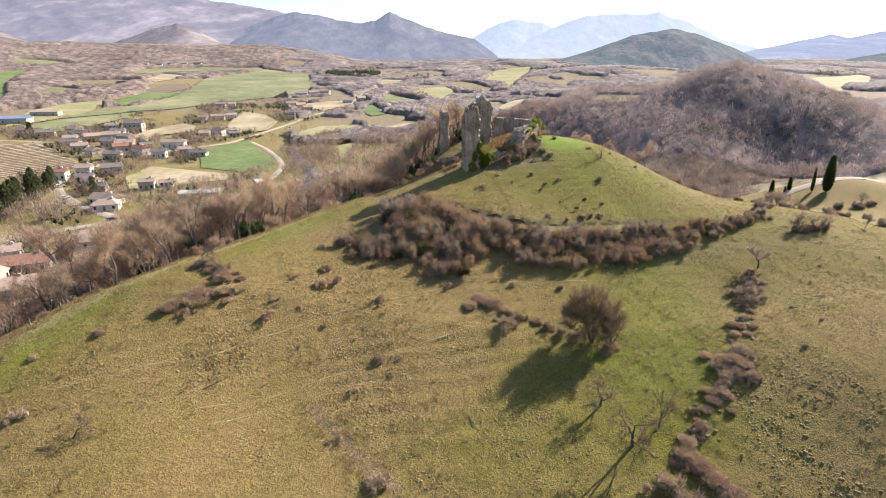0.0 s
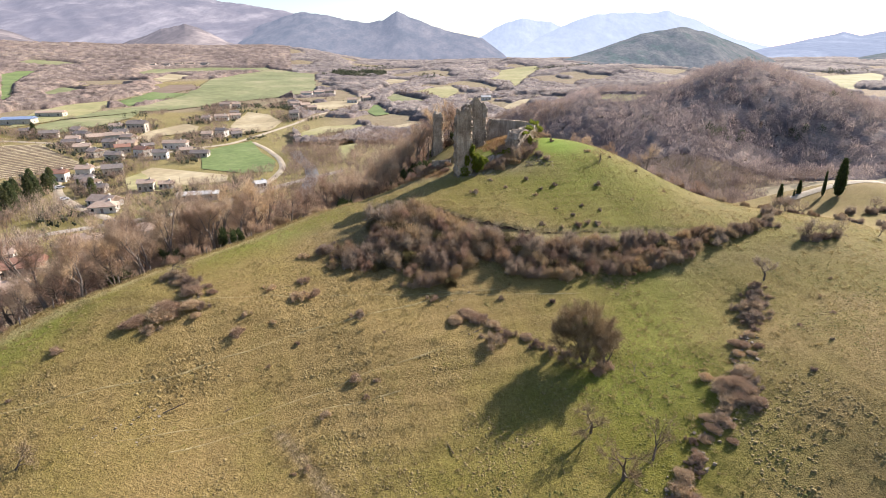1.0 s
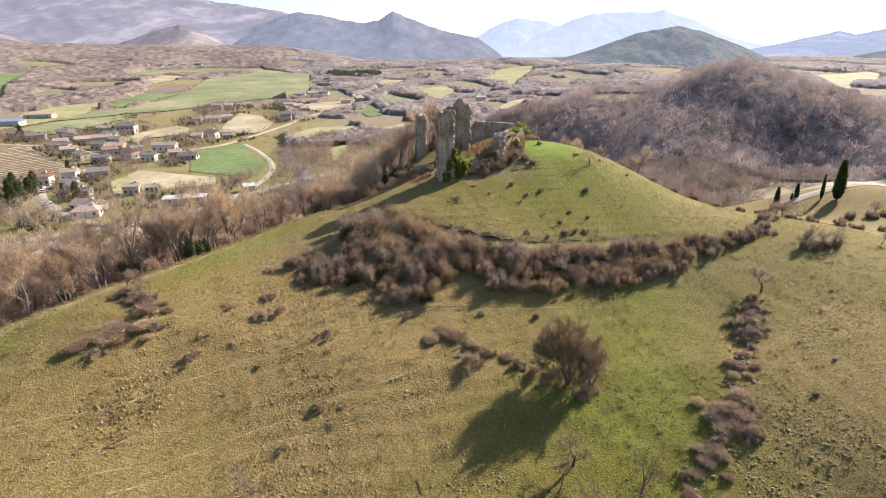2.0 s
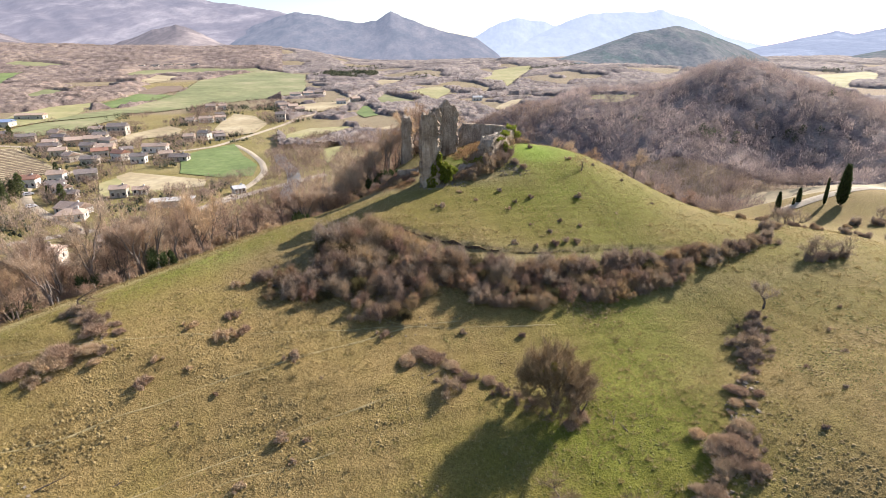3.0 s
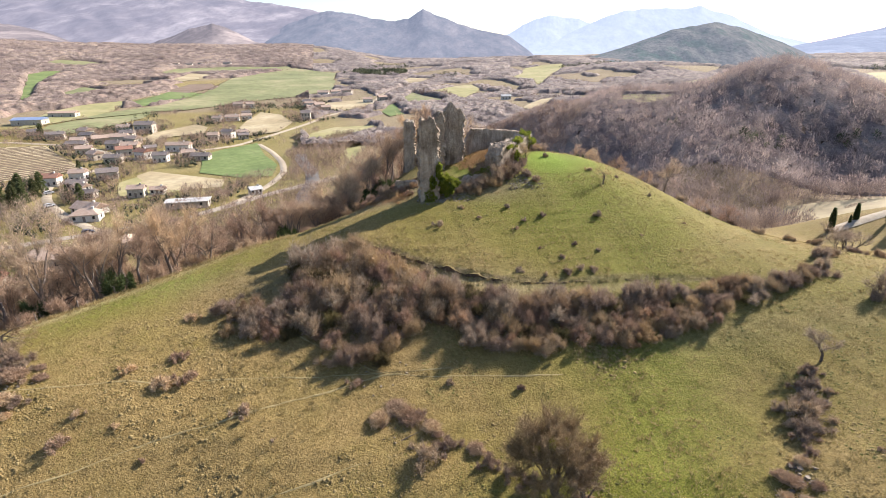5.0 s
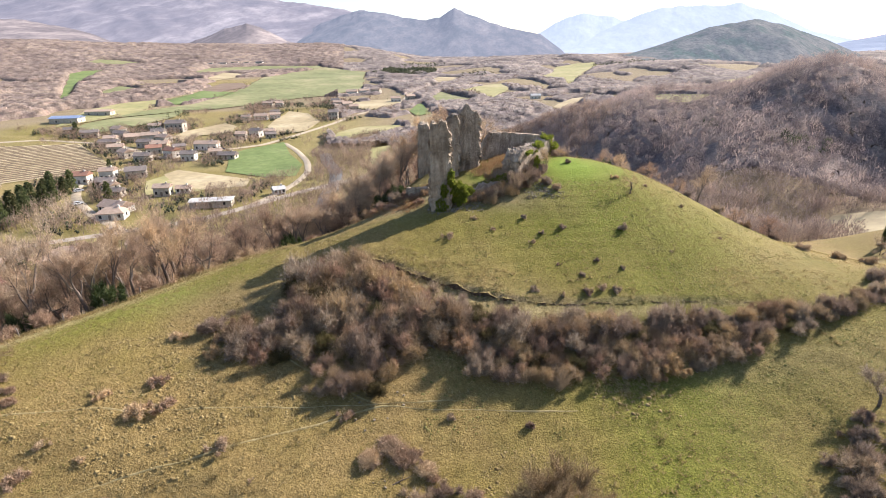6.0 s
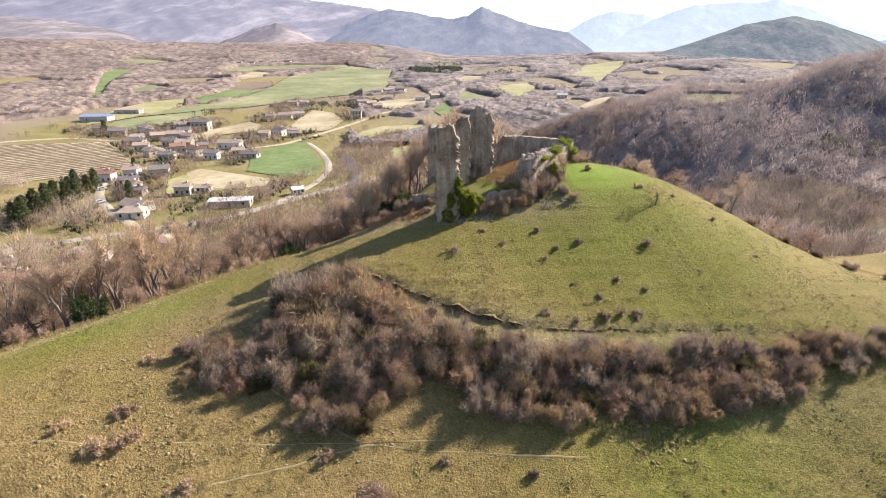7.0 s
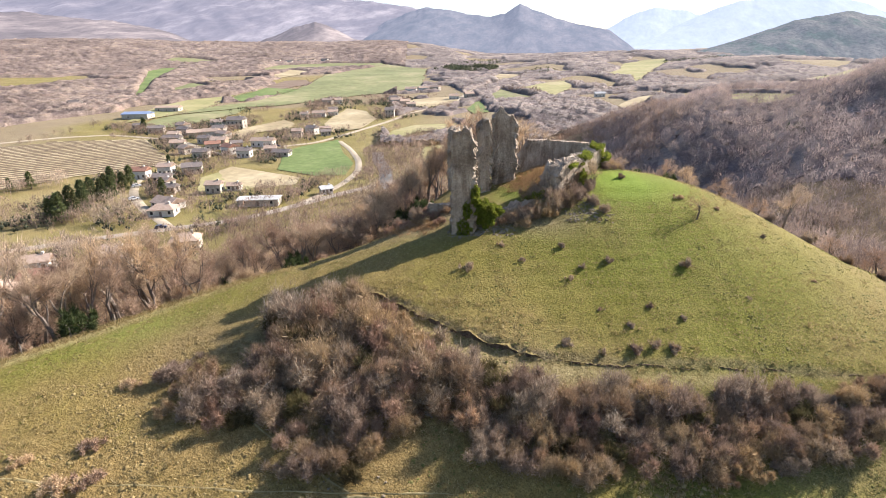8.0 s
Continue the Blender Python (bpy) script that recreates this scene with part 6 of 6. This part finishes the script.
# ---- growth round the castle ----
for kind, x, y, size in [(3, 9.6, 100.4, 0.55), (0, 11.6, 99.6, 0.6), (1, 12.6, 101.4, 0.65), (0, 14.0, 101.8, 0.6), (3, 10.6, 101.6, 0.5), (1, 13.4, 103.0, 0.6), (0, 15.6, 103.6, 0.5), (2, 17.6, 107.4, 0.55), (1, 18.8, 104.4, 0.5), (1, 20.2, 103.0, 0.45), (3, 8.2, 99.4, 0.4),
                         (0, -1.8, 104.0, 0.6), (3, -3.2, 103.0, 0.55), (1, -4.6, 104.6, 0.6), (0, -0.4, 101.5, 0.45), (3, 0.9, 103.6, 0.4), (0, -6.2, 103.4, 0.6), (1, -3.0, 107.0, 0.7), (0, -7.4, 100.8, 0.5), (0, 13.4, 102.4, 0.8), (1, 15.2, 103.8, 0.75), (0, 16.8, 105.8, 0.7), (1, 11.8, 101.2, 0.7), (0, 10.2, 100.6, 0.6), (1, 18.2, 107.4, 0.6), (2, 20.6, 114.4, 0.6), (0, 21.6, 118, 0.6), (1, 16.4, 105.2, 0.5), (0, 12.4, 102.6, 0.85), (2, 14.6, 104.6, 0.9), (1, 16.2, 106.4, 0.8), (0, 17.4, 108.6, 0.75), (2, 10.6, 100.9, 0.75),
                         (3, -2.4, 101.6, 0.5), (3, 0.2, 102.6, 0.5), (3, 1.6, 101.0, 0.4), (3, -5.0, 102.0, 0.55), (0, 2.0, 103.4, 0.5), (3, -1.0, 105.6, 0.6), (1, 13.2, 104.2, 1.05), (0, 12.2, 105.3, 0.9), (1, 14.4, 103.4, 1.0), (0, 15.8, 103.6, 0.9), (1, 17.0, 105.0, 0.8)]:
    repeat(kinds[kind], x, y, (x * 91) % 360, size * 0.85)
put(bare_tree(69, 3.4, 0.5, 420, 0.5, mat=TWIG, stems=2, label="bare little tree beside the castle wall"), 18.9, 108.0)


def ivy(x, y, z, rx, ry, rz, leaves, seed):
    """A cloak of ivy leaves hanging on the castle's stone."""
    g = np.random.default_rng(seed)
    leaves = int(leaves * 2.2)
    ball = g.normal(size=(leaves, 3))
    ball /= np.linalg.norm(ball, axis=1, keepdims=True)
    lump = 0.8 + 0.3 * np.sin(ball[:, 0] * 5 + seed) * np.cos(ball[:, 2] * 6)
    start = np.array((x, y, z)) + ball * (rx, ry, rz) * (lump * g.uniform(0.75, 1.05, leaves))[:, None]
    way = (ball + g.normal(0, 0.7, (leaves, 3)) + np.array((0, 0, -0.4))) * 0.11
    verts, faces = blade_mesh(start, way, g.uniform(0.08, 0.16, leaves), g)
    ob = mesh_object("ivy", verts, faces, IVY, castle)
    return tagged(ob, "glossy green ivy")


ivy(6.4, 98.1, 28.4, 0.5, 0.8, 1.2, 1200, 1)
ivy(6.9, 98.3, 26.9, 0.8, 0.8, 0.9, 1300, 8)
ivy(8.5, 99.6, 26.4, 0.8, 0.7, 0.7, 1000, 9)
ivy(5.6, 97.55, 26.8, 0.5, 0.25, 1.1, 500, 10)
ivy(7.5, 98.8, 26.2, 1.2, 0.9, 1.7, 2600, 2)
ivy(5.2, 97.5, 24.7, 0.9, 0.2, 1.2, 500, 3)
ivy(16.2, 108.4, 30.2, 0.9, 2.6, 0.3, 1000, 11)
ivy(17.9, 112.4, 30.5, 0.9, 2.8, 0.4, 1300, 12)
ivy(19.3, 115.8, 29.8, 1.8, 2.0, 2.1, 4200, 4)
ivy(17.0, 111.4, 29.9, 0.9, 2.6, 0.6, 1900, 5)
ivy(12.9, 103.4, 27.0, 1.6, 0.7, 1.0, 1400, 6)
ivy(17.6, 108.6, 28.2, 0.5, 2.2, 1.2, 1300, 7)


def rubble(name, xs, ys, low, high, seed, label):
    """Loose stones lying on the ground, each with its own facets."""
    g = np.random.default_rng(seed)
    cube = np.array([(a, b, c) for c in (-1, 1) for b in (-1, 1) for a in (-1, 1)], float)
    quads = np.array([(0, 2, 3, 1), (4, 5, 7, 6), (0, 1, 5, 4), (1, 3, 7, 5), (3, 2, 6, 7), (2, 0, 4, 6)])
    verts, faces = [], []
    for k, (x, y) in enumerate(zip(xs, ys)):
        size = g.uniform(low, high) * np.array((1.0, g.uniform(0.6, 1.0), g.uniform(0.4, 0.8)))
        stone = (cube + g.normal(0, 0.22, (8, 3))) * size
        turn = np.array(Euler((g.uniform(-0.4, 0.4), g.uniform(-0.4, 0.4), g.uniform(0, 6.3))).to_matrix())
        verts.append(stone @ turn.T + (x, y, ground_at(x, y) + size[2] * 0.1))
        faces.append(quads + 8 * k)
    return tagged(mesh_object(name, np.concatenate(verts), np.concatenate(faces), STONE), label, "rubble", kind="stuff")


STONE = plain("loose_limestone", [(0.15, 0.12, 0.085), (0.23, 0.19, 0.14), (0.32, 0.27, 0.205)], 3.0, bump=0.3)
g = np.random.default_rng(15)


def strew(points, each, spread):
    pts = np.array(points)
    return np.concatenate([p + g.normal(0, spread, (each, 2)) for p in pts]).T


rubble("rubble", *strew([(6.2, 98.4), (4.6, 97.8), (7.6, 98.8), (8.4, 99.4), (9.6, 99.0)], 55, 0.7), 0.06, 0.17, 1, "fallen stones at the foot of the tower")
rubble("rubble", *strew([(18.6, 102.6), (17.2, 102.0), (19.6, 102.0), (18.4, 103.8)], 60, 0.7), 0.05, 0.15, 2, "heap of fallen stones beside the castle wall")
rubble("rubble", *strew([(36.6, 59.4), (35.0, 57.0), (34.3, 55.2), (29.7, 48.7), (27.5, 46.6), (26.0, 44.3), (23.4, 42.0), (22.4, 40.8), (25.5, 37.5)], 14, 0.6), 0.07, 0.2, 3, "stones of a fallen dry wall under brambles")
rubble("rubble", *strew([(1.5, 68.5), (4.0, 69.5), (5.2, 63.2), (-25.9, 60.2), (-26.8, 44.0), (-29.0, 42.5), (-24.5, 45.3)], 12, 0.9), 0.04, 0.11, 5, "pale stones lying in the grass")

# ---- fallen sticks and a snag ----
for x, y, turn, long in [(3.6, 45.9, 120, 1.6), (-24.0, 46.6, 30, 2.4), (23.4, 56.0, 75, 1.9), (5.8, 62.0, 30, 1.6), (-19.0, 48.0, 40, 1.0), (24.6, 55.6, 120, 0.9)]:
    z = ground_at(x, y)
    d = np.array((math.cos(radians(turn)), math.sin(radians(turn)), 0.22))
    p = np.array((x, y, z + 0.03))
    verts, faces = limb_mesh([(p, p + d * long * 0.5, 0.06, 0.045), (p + d * long * 0.5, p + d * long + (0.1, -0.12, 0.1), 0.045, 0.015), (p + d * long * 0.5, p + d * long * 0.8 + (-0.3, 0.2, 0.25), 0.03, 0.01)])
    tagged(mesh_object("fallen_branch", verts, faces, BARK), "dead grey branch lying on the grass", "branch")


# ---- parked cars in the village ----
CAR_WHITE = plain("white_car_paint", [(0.62, 0.62, 0.62), (0.68, 0.68, 0.68)], 1.0, rough=0.3)
CAR_BLUE = plain("dark_blue_car_paint", [(0.04, 0.05, 0.09), (0.06, 0.07, 0.11)], 1.0, rough=0.3)
RUBBER = plain("tyre_rubber", [(0.02, 0.02, 0.02), (0.035, 0.035, 0.035)], 4.0)


def car(x, y, turn, paint, label):
    top = new("car")
    outline = [(-2.1, 0.35), (-2.1, 0.85), (-1.9, 0.95), (-1.55, 1.45), (0.35, 1.48), (1.05, 0.98), (2.0, 0.82), (2.1, 0.35)]
    n = len(outline)
    verts = [(a, s * (0.86 if b < 1.1 else 0.72), b) for s in (-1, 1) for a, b in outline]
    faces = [tuple(range(n))[::-1], tuple(range(n, 2 * n))] + [(k, (k + 1) % n, n + (k + 1) % n, n + k) for k in range(n)]
    mesh_object("body", verts, faces, paint, top)
    for s in (-1, 1):
        verts = [(-1.5, s * 0.875, 0.98), (0.85, s * 0.875, 0.98), (0.3, s * 0.77, 1.38), (-1.4, s * 0.77, 1.38)]
        mesh_object("window", verts, [(0, 1, 2, 3)], DARK_PANE, top)
        for a in (-1.3, 1.3):
            verts, faces = limb_mesh([((a, s * 0.7, 0.32), (a, s * 0.92, 0.32), 0.32, 0.32)])
            faces.append(tuple(range(6, 12)))
            mesh_object("wheel", verts, faces, RUBBER, top)
    verts = [(0.42, -0.66, 1.45), (0.42, 0.66, 1.45), (1.08, 0.78, 1.0), (1.08, -0.78, 1.0)]
    mesh_object("windscreen", verts, [(0, 1, 2, 3)], DARK_PANE, top)
    top.matrix_basis = pose(x, y, ground_at(x, y) + 0.48, 0, 0, turn)
    return tagged(top, label, "car")


car(-133, 205.5, 40, CAR_BLUE, "small dark blue car on the lane")
car(-172, 236, 60, CAR_WHITE, "white car parked in the village lane")
car(-187, 255, 50, CAR_WHITE, "white car parked in the village lane")
car(-170, 357, 30, CAR_BLUE, "dark car on the country road")


# ---- grass ----
def grass(name, xs, ys, low, high, blades, mat, label, seed, spread=0.10, width=0.05):
    g = np.random.default_rng(seed)
    n = len(xs)
    tall = g.uniform(low, high, n)
    root = np.stack([xs, ys, height(xs, ys) + near_relief(xs, ys)], -1)
    way = np.stack([g.normal(0, 0.55, (n, blades)), g.normal(0, 0.55, (n, blades)), np.ones((n, blades))], -1) * tall[:, None, None]
    start = root[:, None, :] + g.normal(0, spread, (n, blades, 3)) * (1, 1, 0) - (0, 0, 0.04)
    verts, faces = blade_mesh(start.reshape(-1, 3), way.reshape(-1, 3), g.uniform(0.6, 1.4, n * blades) * width, g)
    mesh = bpy.data.meshes.new(name)
    mesh.vertices.add(len(verts))
    mesh.vertices.foreach_set("co", verts.ravel())
    mesh.loops.add(faces.size)
    mesh.loops.foreach_set("vertex_index", faces.ravel().astype(np.int32))
    mesh.polygons.add(len(faces))
    mesh.polygons.foreach_set("loop_start", np.arange(0, faces.size, 3, dtype=np.int32))
    mesh.update(calc_edges=True)
    mesh.materials.append(mat)
    return tagged(new(name, mesh), label, "grass", kind="stuff")


DRY_GRASS = plain("dry_grass", [(0.26, 0.20, 0.08), (0.40, 0.31, 0.14), (0.54, 0.44, 0.23)], per_island=True, thin=0.45)
FRESH_GRASS = plain("fresh_grass", [(0.10, 0.13, 0.02), (0.19, 0.21, 0.04), (0.30, 0.29, 0.09)], per_island=True, thin=0.45)


def pasture(x, y):
    return (bump(x, y, 23.5, 110.5, 6.5, 5.0) < 0.35) & (slope_of(x, y) < 5) & (0.25 * (x - 10) + 0.97 * (y - 125) < 2) & (np.hypot(x - 9, y - 108) > 7)


tx, ty = scatter(31, 85000, -50, 72, 33, 122, lambda x, y: pasture(x, y) & (0.5 * wave(x, y, 6.5, 1) + 0.25 * wave(x, y, 0.9, 5) < 0.12 + 0.5 * bump(x, y, -12, 66, 30, 20)))
grass("grass", tx, ty, 0.08, 0.26, 4, DRY_GRASS, "dry straw coloured grass tufts", 1)
tx, ty = scatter(32, 26000, -50, 72, 33, 122, lambda x, y: pasture(x, y) & (wave(x, y, 3.6, 4) + 0.6 * wave(x, y, 1.0, 9) < 0.0))
grass("grass", tx, ty, 0.06, 0.2, 4, FRESH_GRASS, "short green grass tufts", 2)
# rough tussock patches
tx, ty = strew([(-24, 50.5), (-22.5, 51.5), (-25.5, 49.0), (-26, 51.5), (-12, 46.5), (-10.5, 45), (-8.6, 43), (-7, 41), (25.0, 75.2), (23.5, 74.6), (26.4, 74.4), (-10, 74), (-13, 75), (-20, 60), (2, 87.5), (6, 86), (10, 85)], 46, 1.4)
grass("tussocks", tx, ty, 0.14, 0.34, 12, DRY_GRASS, "rough brown grass tussocks", 3, 0.16, 0.06)
tx, ty = scatter(33, 9000, -50, 72, 33, 112, lambda x, y: pasture(x, y) & (wave(x, y, 5.5, 8) + 0.5 * wave(x, y, 1.6, 2) < -0.05) & (y < 0.2 * x + 84))
grass("tussocks", tx, ty, 0.14, 0.34, 14, DRY_GRASS, "small clumps of coarse dry grass", 6, 0.13, 0.06)
# long bleached grass along the edge and inside the castle
tx, ty = strew([tuple(p) for p in smooth_line([(-46, 50), (-44, 59.5), (-40, 65.5), (-36, 68.8), (-31.5, 73.5), (-28, 79), (-25, 85), (-20, 89.5), (-15, 93)], 1.5)], 34, 0.7)
grass("tussocks", tx, ty, 0.2, 0.5, 8, DRY_GRASS, "long bleached grass along the pasture edge", 4, 0.15, 0.05)
RUST_GRASS = plain("rusty_grass", [(0.24, 0.14, 0.07), (0.38, 0.24, 0.12), (0.50, 0.35, 0.19)], per_island=True, thin=0.45)
tx, ty = strew([(11, 110.5), (12.6, 112), (14, 114), (15.6, 116), (13.2, 109.5), (10.2, 108.5), (16.0, 112.5), (-1.5, 102.2), (0.5, 100.6), (-3.6, 101.4), (1.6, 105.8)], 150, 1.1)
grass("tussocks", tx, ty, 0.2, 0.55, 8, RUST_GRASS, "rusty dead grass in the castle yard", 5, 0.15, 0.05)


def turf_mounds(name, xs, ys, low, high, mat, label, seed):
    """Small lumpy tussocks of turf, each an uneven dome of its own."""
    g = np.random.default_rng(seed)
    n = len(xs)
    wide = g.uniform(low, high, n) * g.uniform(0.7, 1.2, n)
    tall = wide * g.uniform(0.3, 0.65, n)
    root = np.stack([xs, ys, height(xs, ys) + near_relief(xs, ys)], -1)
    turn = np.linspace(0, 2 * math.pi, 6, endpoint=False)
    ring = np.stack([np.cos(turn), np.sin(turn), 0 * turn], -1)
    shape = np.concatenate([ring * 1.15 - (0, 0, 0.35), ring * 0.72 + (0, 0, 0.72), [(0, 0, 1.0)]])
    verts = (shape[None] + g.normal(0, 0.14, (n, 13, 3))) * np.stack([wide, wide * g.uniform(0.7, 1.1, n), tall], -1)[:, None, :] + root[:, None, :]
    tris = [(i, (i + 1) % 6, 6 + i) for i in range(6)] + [((i + 1) % 6, 6 + (i + 1) % 6, 6 + i) for i in range(6)] + [(6 + i, 6 + (i + 1) % 6, 12) for i in range(6)]
    faces = (np.array(tris)[None] + 13 * np.arange(n)[:, None, None]).reshape(-1, 3)
    return tagged(raw_mesh(name, verts.reshape(-1, 3), faces, mat), label, "grass", kind="stuff")


DRY_TURF = plain("dry_turf", [(0.18, 0.13, 0.052), (0.26, 0.19, 0.078), (0.35, 0.265, 0.115)], per_island=True)
GREEN_TURF = plain("green_turf", [(0.115, 0.115, 0.028), (0.17, 0.16, 0.042), (0.24, 0.21, 0.07)], per_island=True)
tx, ty = scatter(36, 17000, -46, 20, 36, 84, lambda x, y: pasture(x, y) & (slope_of(x, y) < -6) & (0.5 * wave(x, y, 9.5, 3) + 0.6 * wave(x, y, 2.3, 6) < -0.12) & (x < 10 + 0.3 * (y - 40)))
turf_mounds("tussocks", tx, ty, 0.05, 0.15, DRY_TURF, "brown turf tussocks on the grazed pasture", 21)
tx, ty = scatter(37, 16000, 6, 66, 36, 112, lambda x, y: pasture(x, y) & (0.6 * wave(x, y, 6.5, 5) + 0.5 * wave(x, y, 1.7, 9) < -0.12))
turf_mounds("tussocks", tx, ty, 0.05, 0.13, GREEN_TURF, "olive turf tussocks on the green pasture", 22)
tx, ty = strew([(25.0, 75.0), (23.5, 74.4), (26.4, 74.2), (24.4, 73.4), (-24, 50.5), (-22.5, 51.5), (-25.5, 49.0), (-9, 75), (-12, 76)], 44, 1.3)
turf_mounds("tussocks", tx, ty, 0.08, 0.20, DRY_TURF, "coarse brown turf lumps", 23)
tx, ty = scatter(39, 5200, 30, 62, 34, 66, lambda x, y: pasture(x, y) & (x > 26 + 0.55 * (y - 40)) & (0.5 * wave(x, y, 5.5, 2) + 0.6 * wave(x, y, 1.5, 4) < 0.0))
turf_mounds("tussocks", tx, ty, 0.06, 0.16, DRY_TURF, "straw coloured turf tussocks beyond the fallen wall", 24)
